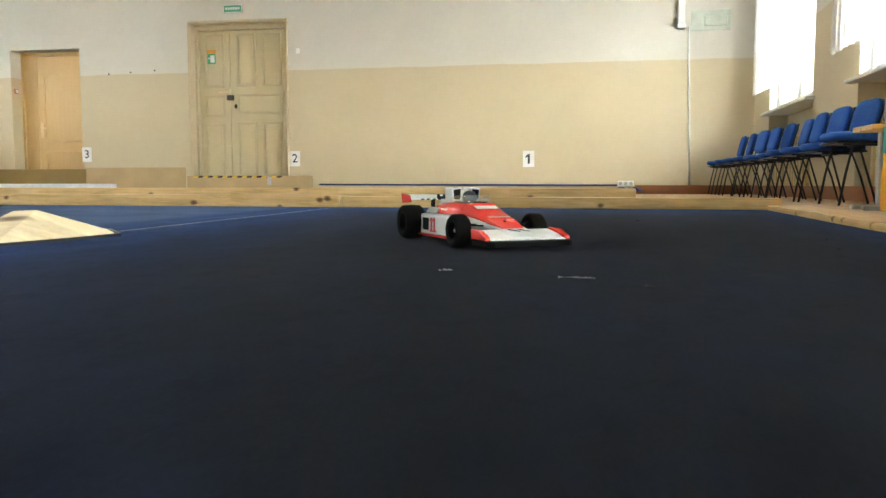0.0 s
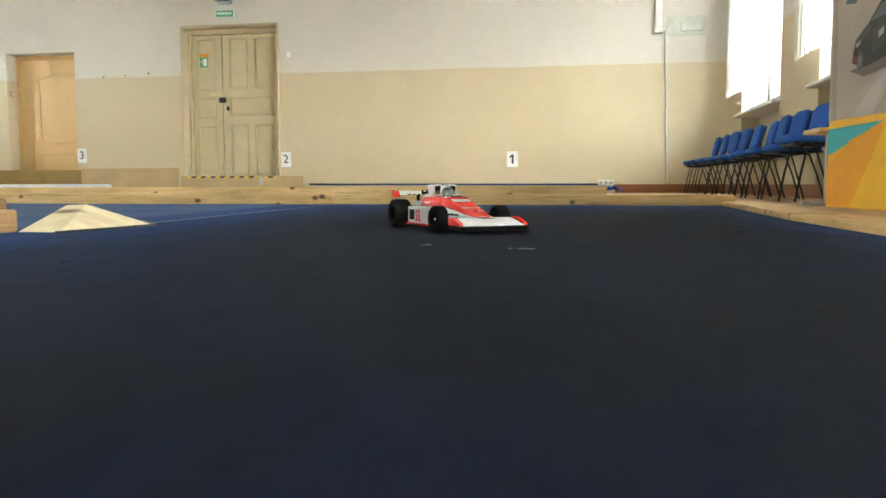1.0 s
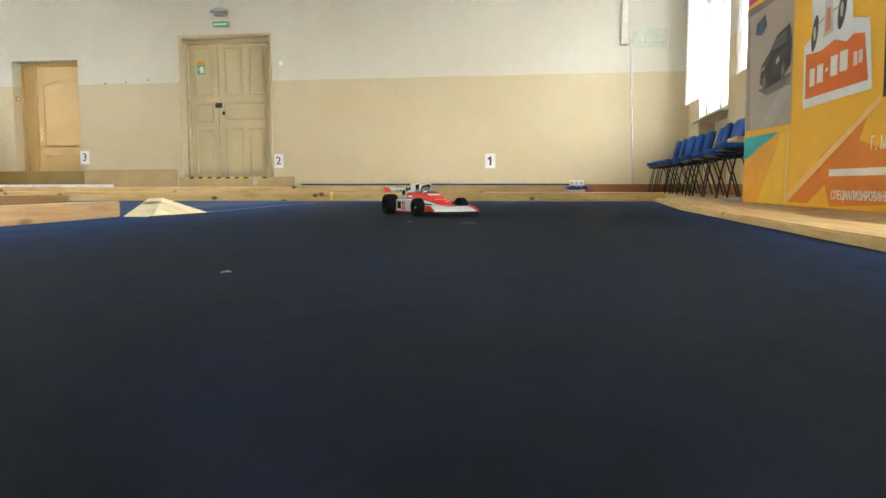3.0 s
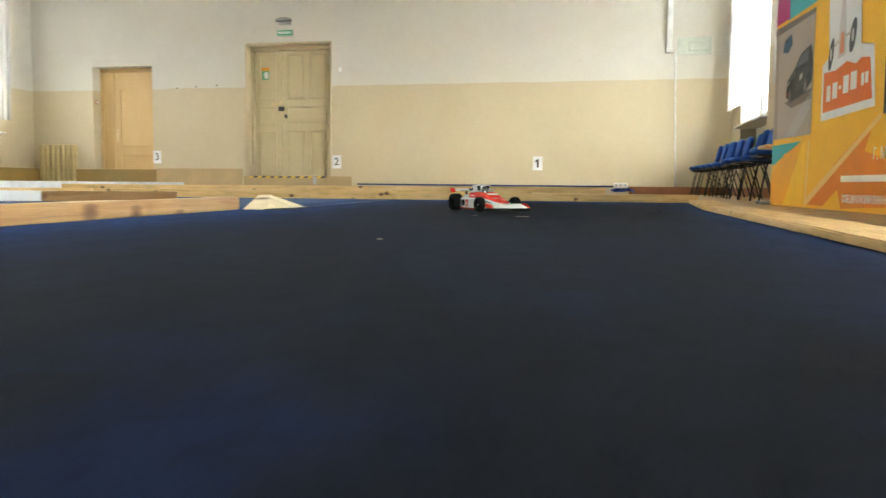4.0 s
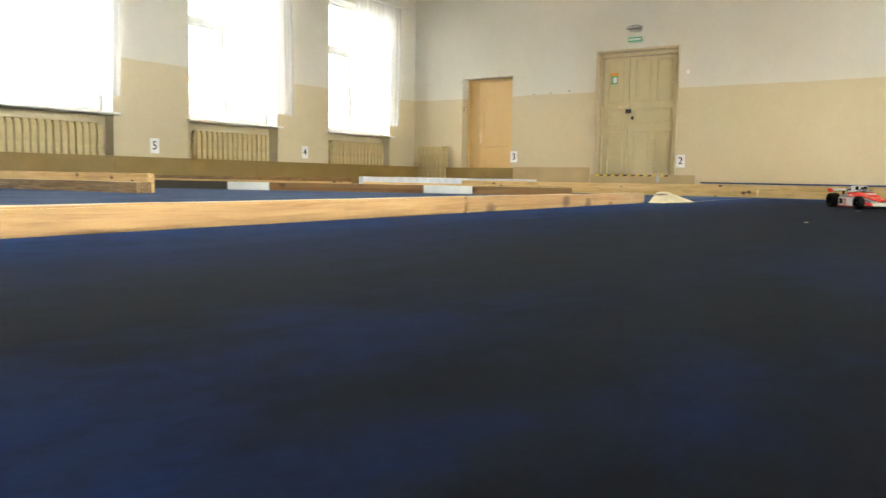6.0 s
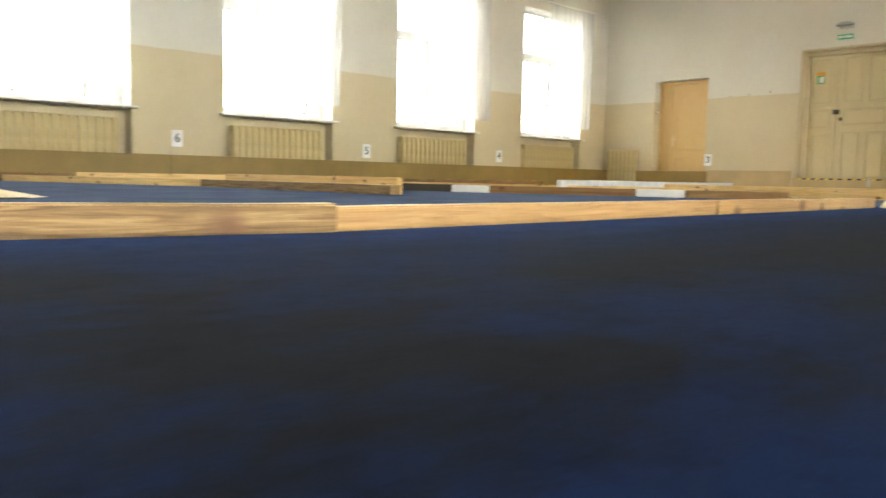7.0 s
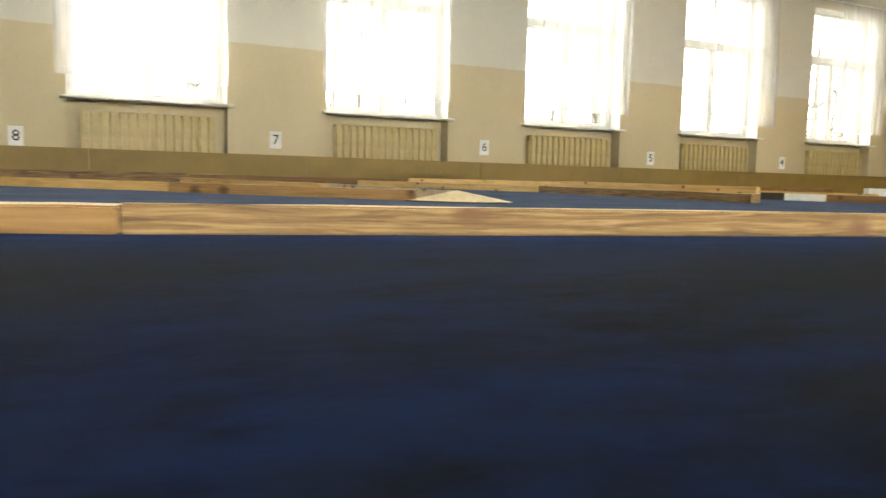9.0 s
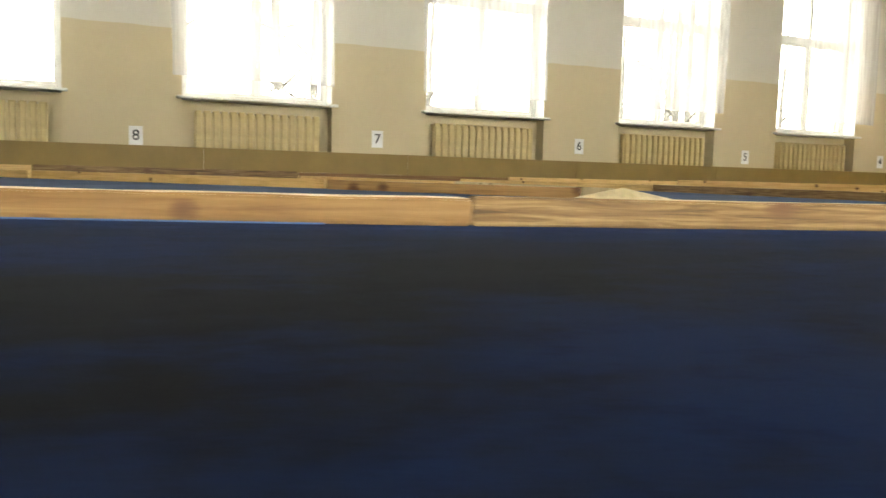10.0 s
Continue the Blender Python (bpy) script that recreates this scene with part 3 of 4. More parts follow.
    k = part("lock_rose", knob, IRON, root, "dark round lock rose")
    k.location = (sp + 0.085, y - 0.0005, 1.20)
    tape = thing("hazard_tape", "black and yellow hazard tape along a threshold board", "tape")
    n = 18
    w = (DD[1] - DD[0] - 0.1) / n
    for i in range(n):
        xx = DD[0] + 0.04 + i * w
        part("stripe", prism([(xx, 0.200), (xx + w * 0.98, 0.200), (xx + w * 0.98 + 0.02, 0.224), (xx + 0.02, 0.224)], YN - 0.0955, YN - 0.0925, "y"), INK if i % 2 else TAPEYELLOW, tape)
    sign = thing("escape_sign", "small orange and green emergency exit sticker on a door", "sign")
    part("strip", boxes((-5.24, -5.10, y - 0.016, y - 0.0075, 1.935, 1.985)), plain("orange_film", (0.75, 0.33, 0.03), 0.5), sign)
    part("field", boxes((-5.23, -5.11, y - 0.016, y - 0.0075, 1.79, 1.93)), GREENSIGN, sign)
    part("mark", boxes((-5.185, -5.125, y - 0.018, y - 0.0165, 1.81, 1.91), (-5.215, -5.195, y - 0.018, y - 0.0165, 1.86, 1.88)), PAPER, sign)


TAPEYELLOW = plain("yellow_tape", (0.72, 0.50, 0.04), 0.5)
double_door()


def single_door():
    y = YN + 0.24
    root = thing("door_2", "light oak veneer door with an arched panel, shut", "door", kind="structure")
    x0, x1, zt = SD[0] + 0.03, SD[1] - 0.02, SD[2] - 0.05
    part("door_frame", boxes((SD[0] + 0.002, x0, y - 0.03, y + 0.05, 0, SD[2] - 0.002), (x1, SD[1] - 0.002, y - 0.03, y + 0.05, 0, SD[2] - 0.002), (x0, x1, y - 0.03, y + 0.05, zt, SD[2] - 0.002), bevel=0.004), DOORWOOD, root)
    sp = -7.985
    part("side_leaf", boxes((x0 + 0.003, sp - 0.003, y, y + 0.04, 0.01, zt - 0.004), bevel=0.003), DOORWOOD, root)
    leaf = part("main_leaf", boxes((sp + 0.003, x1 - 0.003, y, y + 0.04, 0.01, zt - 0.004), bevel=0.003), DOORWOOD, root)
    a, b = sp + 0.10, x1 - 0.07
    part("moulding", moulding(a, b, 0.14, 0.60, y - 0.001), DOORWOOD, leaf)
    bm = moulding(a, b, 0.72, 0.76, y - 0.001, 0.018)
    add_box(bm, a, a + 0.022, y - 0.013, y - 0.001, 0.74, 1.70)
    add_box(bm, b - 0.022, b, y - 0.013, y - 0.001, 0.74, 1.70)
    seg = 12
    for i in range(seg):
        u0, u1 = i / seg, (i + 1) / seg
        z0, z1 = 1.70 + 0.08 * math.sin(math.pi * u0) ** 1.5, 1.70 + 0.08 * math.sin(math.pi * u1) ** 1.5
        xa, xb = a + (b - a) * u0, a + (b - a) * u1
        lo, hi = min(z0, z1), max(z0, z1)
        add_box(bm, xa, xb, y - 0.013, y - 0.001, lo - 0.012, hi + 0.012)
    part("arched_moulding", bm, DOORWOOD, leaf)
    hd = part("handle", tubes(((sp + 0.05, y - 0.05, 0.93), (sp + 0.15, y - 0.05, 0.93), 0.009), ((sp + 0.05, y, 0.93), (sp + 0.05, y - 0.055, 0.93), 0.009)), BRASS, leaf, "brass lever handle")
    part("back_plate", boxes((sp + 0.028, sp + 0.072, y - 0.010, y - 0.001, 0.80, 1.02), bevel=0.003), BRASS, hd)


single_door()

# ---- wall fittings ----
def number_sign(text, m):
    root = thing("number_sign", "white paper sheet with the printed number %s on a wall" % text, "sign", m, "lane number signs")
    part("sheet", boxes((-0.074, 0.074, -0.105, 0.105, 0.001, 0.003)), PAPER, root)
    part("numeral", one(0.125, pose(0, 0, 0.0037)) if text == "1" else letters(text, 0.165, pose(0, 0, 0.0037), bold=0.0010), INK, root)


number_sign("1", pose(-0.711, YN, 0.440, 90))
number_sign("2", pose(-3.90, YN, 0.458, 90))
number_sign("3", pose(-7.05, YN, 0.533, 90))
for text, yy, zz in (("4", 7.04, 0.515), ("5", 4.07, 0.497), ("6", 1.053, 0.547), ("7", -1.905, 0.522), ("8", -4.72, 0.445)):
    number_sign(text, pose(XW, yy, zz, 90, 0, 90))

ex = thing("exit_sign", "green illuminated exit sign box above a double door", "sign")
part("case", boxes((-4.88, -4.61, YN - 0.045, YN, 2.44, 2.545), bevel=0.006), WHITE, ex)
part("face", boxes((-4.87, -4.62, YN - 0.049, YN - 0.0455, 2.45, 2.535)), GREENSIGN, ex)
part("lettering", boxes(*[(-4.85 + 0.036 * i, -4.825 + 0.036 * i, YN - 0.052, YN - 0.0495, 2.477, 2.51) for i in range(6)]), PAPER, ex, "white illegible lettering")
el = thing("emergency_lamp", "small grey emergency lamp on the wall above an exit sign", "lamp")
part("base", boxes((-4.845, -4.645, YN - 0.05, YN, 2.625, 2.66), bevel=0.008), GREYPAINT, el)
hood = lathe([(0.001, 0.0), (0.07, 0.002), (0.125, 0.02), (0.14, 0.045), (0.13, 0.06)], 28, "z")
hb = part("hood", hood, GREYPAINT, el)
hb.matrix_basis = pose(-4.745, YN - 0.09, 2.72, 180) @ Matrix.Diagonal((1, 0.6, 1, 1))

cable = thing("cable_trunking", "white plastic cable trunking running down a wall", "trunking")
part("duct", boxes((1.115, 1.195, YN - 0.06, YN, 2.09, HC), bevel=0.006), WHITE, cable)
part("end_cap", boxes((1.105, 1.205, YN - 0.066, YN, 2.03, 2.088), bevel=0.006), WHITE, cable)
part("conduit", tubes(((1.245, YN - 0.016, 2.06), (1.30, YN - 0.016, 0.11), 0.012), n=8), WHITE, cable)
plate = thing("access_plate", "pale grey-green metal cover plate on a wall", "cover plate")
PALEGREEN = plain("pale_green_paint", (0.55, 0.60, 0.52), 0.4, scale=6)
part("base", boxes((1.27, 1.745, YN - 0.012, YN, 2.0, 2.25), bevel=0.004), PALEGREEN, plate)
part("cover", boxes((1.43, 1.70, YN - 0.032, YN - 0.0125, 2.05, 2.17), bevel=0.006), PALEGREEN, plate)
for xx, zz in ((1.285, 2.235), (1.73, 2.235), (1.285, 2.015), (1.73, 2.015)):
    part("screw", boxes((xx - 0.006, xx + 0.006, YN - 0.016, YN - 0.0125, zz - 0.006, zz + 0.006)), STEEL, plate)
sock = thing("socket_strip", "white four-way wall socket strip", "socket")
part("body", boxes((0.42, 0.62, YN - 0.062, YN - 0.021, 0.085, 0.155), bevel=0.005), WHITE, sock)
for i in range(3):
    o = part("socket", lathe([(0.022, -0.004), (0.022, 0.0), (0.016, 0.001), (0.015, 0.0)], 16), GREYPAINT, sock)
    o.location = (0.455 + 0.065 * i, YN - 0.0625, 0.12)
tagged(part("blue_cable", tubes(((-3.55, YN - 0.013, 0.108), (0.42, YN - 0.013, 0.100), 0.012)), plain("dark_blue_plastic", (0.008, 0.02, 0.13), 0.4)), "blue cable running along the foot of a wall", "cable")
bm = bmesh.new()
rnd = random.Random(4)
grid = [[bm.verts.new((0.38 + 0.055 * i + rnd.uniform(-0.01, 0.01), 9.86 + 0.05 * j, 0.02 + 0.055 * math.sin(i * 1.1 + j) ** 2 + rnd.uniform(0, 0.02) - 0.03 * (i == 6))) for j in range(4)] for i in range(7)]
for a, b in zip(grid, grid[1:]):
    for j in range(3):
        bm.faces.new((a[j], b[j], b[j + 1], a[j + 1]))
bmesh.ops.solidify(bm, geom=bm.faces[:], thickness=0.006)
tagged(part("plastic_bag", bm, BLUEPLASTIC), "crumpled blue plastic bag on the floor by a wall", "bag")
tagged(part("wall_box", boxes((-3.86, -3.81, YN - 0.02, YN, 1.87, 1.94), bevel=0.006), WHITE), "small white junction box on a wall", "junction box")
fa = thing("fire_button", "small red fire alarm button on a door reveal", "alarm button")
part("case", boxes((SD[0], SD[0] + 0.022, YN + 0.05, YN + 0.12, 1.43, 1.50), bevel=0.006), REDPAINT, fa)
part("window", boxes((SD[0] + 0.0225, SD[0] + 0.025, YN + 0.064, YN + 0.106, 1.445, 1.485)), PAPER, fa)
for xx, zz in ((-6.66, 1.665), (-6.32, 1.68), (-5.95, 1.70)):
    tagged(part("wall_plug", tubes(((xx, YN - 0.008, zz), (xx, YN, zz), 0.011), n=8), IRON), "dark old wall plug in a painted wall", "wall plug", "wall plugs")

# ---- track barriers ----
def plank(a, b, h, w, mat, label, z=0.0, seed=0, name="barrier_plank"):
    """A sawn plank from a to b on the floor, its track face on the line and its width w to the left of the way from a to b."""
    a, b = Vector((*a, z)), Vector((*b, z))
    ln = (b - a).length
    ang = math.degrees(math.atan2(b.y - a.y, b.x - a.x))
    rnd = random.Random(seed)
    bm = bmesh.new()
    n = 10
    rows = []
    for i in range(n + 1):
        x = ln * i / n
        j = [rnd.uniform(-0.0015, 0.0015) for _ in range(4)]
        rows.append([(x, j[0], 0), (x, w + j[1], 0), (x, w + j[1], h + j[2]), (x, j[0], h + j[3])])
    bm.free()
    bm = loft(rows)
    bmesh.ops.bevel(bm, geom=[e for e in bm.edges if e.is_manifold and e.calc_face_angle(0) > 0.8], offset=0.004, segments=2, affect="EDGES")
    bm.normal_update()
    # upward faces get the paler slot, which brightens the top as if lit
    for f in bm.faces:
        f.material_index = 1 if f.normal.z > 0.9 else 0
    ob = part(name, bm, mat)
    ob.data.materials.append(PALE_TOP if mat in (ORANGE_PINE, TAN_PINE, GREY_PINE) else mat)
    ob.matrix_basis = pose(a.x, a.y, a.z, 0, 0, ang)
    return tagged(ob, label, "plank", "track barrier planks")


L_PINE = "sawn pine plank edging the carpet track"
L_ORANGE = "reddish knotty pine plank edging the carpet track"
L_GREY = "weathered knotty plank edging the carpet track"
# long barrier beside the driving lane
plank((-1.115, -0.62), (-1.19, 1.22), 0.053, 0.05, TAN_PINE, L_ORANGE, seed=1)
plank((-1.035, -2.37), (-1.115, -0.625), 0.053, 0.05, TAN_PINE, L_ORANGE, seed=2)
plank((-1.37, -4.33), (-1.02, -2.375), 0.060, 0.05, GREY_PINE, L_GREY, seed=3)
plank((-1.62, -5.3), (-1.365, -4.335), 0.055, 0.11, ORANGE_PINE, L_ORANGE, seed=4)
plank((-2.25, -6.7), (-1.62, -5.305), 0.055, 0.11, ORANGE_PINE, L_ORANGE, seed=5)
# far end of the lane
plank((-1.20, 3.70), (-3.7, 3.78), -0.058 + 0.118, -0.10, PINE, L_PINE, seed=6)
plank((0.90, 3.66), (-1.19, 3.72), 0.052, -0.12, PINE, L_PINE, seed=7)
plank((0.30, 4.34), (-4.2, 4.05), 0.093, -0.14, PINE, "thick light pine beam behind the track edge", seed=8)
# lane edge beside the chairs
plank((0.74, 2.05), (0.83, 3.64), 0.021, -0.17, PINE, L_PINE, seed=9)
plank((0.755, -0.4), (0.74, 2.045), 0.021, -0.17, PINE, L_PINE, seed=10)
plank((0.80, -2.9), (0.755, -0.405), 0.021, -0.13, PINE, L_PINE, seed=11)
plank((0.86, -5.4), (0.86, -2.905), 0.021, -0.13, PINE, L_PINE, seed=12)
plank((0.86, -7.9), (0.86, -5.405), 0.021, -0.13, PINE, L_PINE, seed=13)
# inner lanes
plank((-4.45, -3.83), (-3.36, -2.80), 0.055, 0.05, TAN_PINE, L_ORANGE, seed=14)
plank((-6.1, -5.5), (-4.56, -3.82), 0.055, 0.05, PINE, L_PINE, seed=15)
plank((-8.0, -6.6), (-6.1, -5.52), 0.055, 0.05, PINE, L_PINE, seed=16)
plank((-5.35, -2.62), (-3.45, -2.56), 0.055, 0.05, PLY, "pale planed plank leading up to a kicker ramp", seed=17)
plank((-7.6, -3.3), (-5.36, -2.62), 0.055, 0.05, PINE, L_PINE, seed=18)
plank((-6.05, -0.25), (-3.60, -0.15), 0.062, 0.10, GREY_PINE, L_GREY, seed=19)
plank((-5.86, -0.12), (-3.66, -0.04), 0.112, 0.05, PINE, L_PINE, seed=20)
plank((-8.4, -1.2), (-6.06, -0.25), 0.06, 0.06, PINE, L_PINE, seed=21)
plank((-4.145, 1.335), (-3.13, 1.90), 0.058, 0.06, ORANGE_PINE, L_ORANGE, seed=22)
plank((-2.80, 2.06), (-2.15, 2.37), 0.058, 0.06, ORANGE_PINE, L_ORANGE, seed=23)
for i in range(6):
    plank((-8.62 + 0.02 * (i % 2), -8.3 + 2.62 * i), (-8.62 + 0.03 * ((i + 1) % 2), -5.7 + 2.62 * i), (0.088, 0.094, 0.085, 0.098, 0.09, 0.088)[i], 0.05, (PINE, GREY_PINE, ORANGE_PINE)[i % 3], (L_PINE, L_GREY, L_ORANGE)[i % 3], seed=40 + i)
plank((-8.4, 2.0), (-4.9, 3.1), 0.06, 0.06, PINE, L_PINE, seed=24)
plank((-4.85, 3.25), (-3.72, 3.78), 0.06, 0.06, PINE, L_PINE, seed=25)


def block(a, b, seed):
    o = plank(a, b, 0.058, 0.06, WHITE, "white-painted wooden block in a track barrier", seed=seed, name="barrier_block")
    tagged(o, category="block", group="white barrier blocks")


block((-3.125, 1.905), (-2.805, 2.058), 30)
block((-4.45, 1.20), (-4.15, 1.333), 31)
tagged(plank((-5.25, 0.84), (-4.455, 1.197), 0.062, 0.06, plain("dark_block_wood", (0.035, 0.028, 0.020), 0.7), "dark wooden block in a track barrier", seed=33, name="barrier_block"), category="block")
o = plank((-6.20, 4.83), (-6.36, 9.8), 0.128, 0.07, FOAM, "long pale grey foam strip lying on the floor", z=-0.012, seed=32, name="foam_strip")
tagged(o, category="foam strip", group="foam strips")


def ramp(m, label):
    """A folded plywood kicker: a low peak that falls to the floor on three sides."""
    bm = bmesh.new()
    top = bm.verts.new((0, 0, 0.060))
    ridge = bm.verts.new((-0.05, 0.0, 0.058))
    base = [bm.verts.new(p) for p in ((0.04, -0.26, 0.003), (0.10, -0.10, 0.003), (0.15, 0.06, 0.003), (0.06, 0.24, 0.003), (-0.10, 0.31, 0.003))]
    for a, b in zip(base, base[1:]):
        bm.faces.new((a, b, top))
    back = bm.verts.new((-0.06, -0.24, 0.003))
    bm.faces.new((back, base[0], top, ridge))
    bm.faces.new((base[-1], ridge, top))
    bm.faces.new((base[-1], back, ridge))
    bm.faces.new([back] + base[::-1])
    bmesh.ops.recalc_face_normals(bm, faces=bm.faces[:])
    root = thing("plywood_ramp", label, "ramp", m, "plywood kickers")
    part("sheet", bm, PLY, root)
    part("rubber_edge", prism([(0.038, -0.266), (0.104, -0.102), (0.156, 0.061), (0.062, 0.248), (0.055, 0.242), (0.148, 0.058), (0.098, -0.098), (0.032, -0.262)], 0.0, 0.006), BLACKTUBE, root, "black rubber edge strip")
    return root


ramp(pose(-1.14, 1.41, 0.0, 0, 0, 12), "pale plywood kicker ramp at the end of a plank")
ramp(pose(-3.25, -2.61, 0.0, 0, 0, -20), "pale plywood kicker ramp at the end of a plank")

# boards standing along the walls
def wall_board(a, b, h, mat, label):
    a, b = Vector((*a, -0.012)), Vector((*b, -0.012))
    ang = math.degrees(math.atan2(b.y - a.y, b.x - a.x))
    root = thing("barrier_board", label, "board", pose(a.x, a.y, a.z, 0, 0, ang), "boards along the walls")
    ln = (b - a).length
    part("sheet", boxes((0.002, ln - 0.002, 0, 0.010, 0, h), bevel=0.001), mat, root)
    for u in (0.15, 0.85):
        part("batten", boxes((ln * u - 0.02, ln * u + 0.02, 0.0105, 0.05, 0, h - 0.03)), PINE, root)


T_DARK = "tan hardboard sheet standing along a wall"
yy = -8.9
while yy < 9.9:
    y2 = min(yy + 2.44, 10.0)
    wall_board((XW + 0.24, yy), (XW + 0.24, y2), 0.345, HARDBOARD, T_DARK)
    yy = y2
wall_board((-9.18, YN - 0.115), (-7.0, YN - 0.115), 0.335, HARDBOARD, T_DARK)
wall_board((-7.0, YN - 0.115), (-5.46, YN - 0.115), 0.355, HARDBOARD2, "pale tan hardboard sheet standing along a wall")
wall_board((-5.455, YN - 0.092), (-3.62, YN - 0.092), 0.238, HARDBOARD2, "low tan threshold board before a double door")

clip = thing("joint_plate", "small grey metal plate screwed over a board joint", "plate")
part("plate", boxes((-4.27, -4.21, YN - 0.0965, YN - 0.0925, 0.10, 0.222), bevel=0.001), GREYPAINT, clip)
for zz in (0.125, 0.195):
    part("screw", tubes(((-4.24, YN - 0.0985, zz), (-4.24, YN - 0.0968, zz), 0.006), n=8), STEEL, clip)

# scraps and seam
SCUFF = plain("grey_lint", (0.20, 0.20, 0.21), 0.9)
tagged(part("carpet_seam", prism([(-1.10, 1.60), (-1.096, 1.60), (-1.168, 3.45), (-1.172, 3.45)], 0.0, 0.001), SCUFF), "thin pale tape line on a carpet seam", "tape")


tagged(part("carpet_fold", prism([(-1.605, -5.28), (-1.597, -5.28), (-1.42, -4.62), (-1.425, -4.62)], 0.0, 0.003), plain("pale_blue_pile", (0.06, 0.13, 0.30), 0.9)), "pale worn carpet fold along a plank", "carpet fold")


def scrap(x, y, w, d, turn, mat, label):
    bm = bmesh.new()
    n = 4
    g = [[bm.verts.new((w * (i / n - 0.5), d * (j / 2 - 0.5), 0.0015 + 0.003 * math.sin(i * 1.3 + j) ** 2)) for j in range(3)] for i in range(n + 1)]
    for p, q in zip(g, g[1:]):
        for j in range(2):
            bm.faces.new((p[j], q[j], q[j + 1], p[j + 1]))
    bmesh.ops.solidify(bm, geom=bm.faces[:], thickness=0.0012)
    o = part("scrap", bm, mat)
    o.matrix_basis = pose(x, y, 0, 0, 0, turn)
    tagged(o, label, "scrap", "scraps on the carpet")



scrap(-0.154, 0.919, 0.018, 0.010, 20, SCUFF, "small grey lint scrap on the carpet")
scrap(0.019, 0.863, 0.045, 0.006, -8, SCUFF, "thin white paper scrap on the carpet")
scrap(-0.136, -0.339, 0.012, 0.005, 35, plain("yellowed_paper", (0.5, 0.47, 0.3), 0.8), "small yellowish paper scrap on the carpet")


CRUMB = plain("rubber_crumb", (0.008, 0.008, 0.008), 0.9)
for cx, cy in ((0.10, 0.80), (0.47, 1.37), (-0.31, 3.1), (0.19, 2.43), (0.52, 1.62), (0.80, 0.20), (-0.6, 0.55)):
    scrap(cx, cy, 0.012, 0.009, cx * 300, CRUMB, "tiny black rubber crumb on the carpet")


# ---- chairs ----
def pad(w, d, h, crown):
    """A stuffed cushion, rounded in plan, a little domed."""
    rings = []
    n = 28
    for z, k in ((0.0, 0.93), (h * 0.25, 1.0), (h * 0.7, 1.0), (h * 0.95, 0.95), (h + crown, 0.6)):
        ring = []
        for i in range(n):
            a = i * math.tau / n
            c, q = math.cos(a), math.sin(a)
            e = 0.5
            ring.append((d / 2 * k * math.copysign(abs(c) ** e, c), w / 2 * k * math.copysign(abs(q) ** e, q), z))
        rings.append(ring)
    return loft(rings, smooth=True)


def make_chair():
    """Stacking chair that faces +x."""
    root = thing("stacking_chair", "blue upholstered stacking chair with black tube legs", "chair", None, "chairs along the wall")
    part("seat", pad(0.46, 0.43, 0.055, 0.006), BLUECLOTH, root).matrix_basis = pose(0.02, 0, 0.415, 0, -3, 0)
    part("seat_shell", boxes((-0.18, 0.21, -0.21, 0.21, 0.398, 0.413), bevel=0.006), BLACKTUBE, root)
    part("backrest", pad(0.45, 0.30, 0.045, 0.006), BLUECLOTH, root).matrix_basis = pose(-0.262, 0, 0.685, 0, 76, 0)
    part("back_shell", boxes((-0.14, 0.14, -0.215, 0.215, -0.012, 0.0), bevel=0.005), BLACKTUBE, root).matrix_basis = pose(-0.262, 0, 0.685, 0, 76, 0)
    for sy in (-0.225, 0.225):
        bm = bmesh.new()
        add_path(bm, [(0.19, sy, -0.013), (0.155, sy, 0.20), (0.115, sy * 0.97, 0.385), (-0.10, sy * 0.95, 0.41), (-0.20, sy * 0.95, 0.50), (-0.29, sy * 0.94, 0.76)], 0.0088)
        part("front_leg", bm, BLACKTUBE, root)
        bm = bmesh.new()
        add_path(bm, [(-0.19, sy, -0.013), (-0.125, sy, 0.20), (-0.06, sy * 0.90, 0.385), (0.17, sy * 0.88, 0.393)], 0.0088)
        part("rear_leg", bm, BLACKTUBE, root)
    part("cross_bar", tubes(((0.02, -0.21, 0.39), (0.02, 0.21, 0.39), 0.009)), BLACKTUBE, root)
    return root


chair = make_chair()
rnd = random.Random(8)
SMALL = Matrix.Diagonal((0.90, 0.90, 0.90, 1))
chair.matrix_basis = pose(1.68, 5.12, 0, 0, 0, 180) @ SMALL
for i in range(1, 10):
    copy_thing(chair, pose(1.68 + rnd.uniform(-0.04, 0.03), 5.12 + 0.50 * i + (0.12 if i > 3 else 0.0) - (0.06 if i in (1, 7) else 0), 0, 0, 0, 180 + rnd.uniform(-6, 6)) @ SMALL)

tb = thing("small_table", "low wooden-topped table on grey steel legs", "table")
part("tabletop", boxes((1.37, 1.64, 3.98, 4.27, 0.378, 0.403), bevel=0.004), PINE, tb)
for ly in (4.04, 4.22):
    part("leg", boxes((1.48, 1.52, ly - 0.02, ly + 0.02, 0.012, 0.3775), bevel=0.004), GREYPAINT, tb)
    part("foot", boxes((1.36, 1.65, ly - 0.02, ly + 0.02, -0.012, 0.0115), bevel=0.004), GREYPAINT, tb)

# ---- advertising wall ----
ban = thing("display_banner", "yellow and orange printed fabric advertising wall on a floor stand", "banner", pose(1.41, 3.95, -0.012, 0, 0, -86.1))


def flat(name, pts, colour, layer, label="", rough=0.55):
    m = plain("print_" + name, colour, rough, vary=0.06, scale=5, bump=0.02)
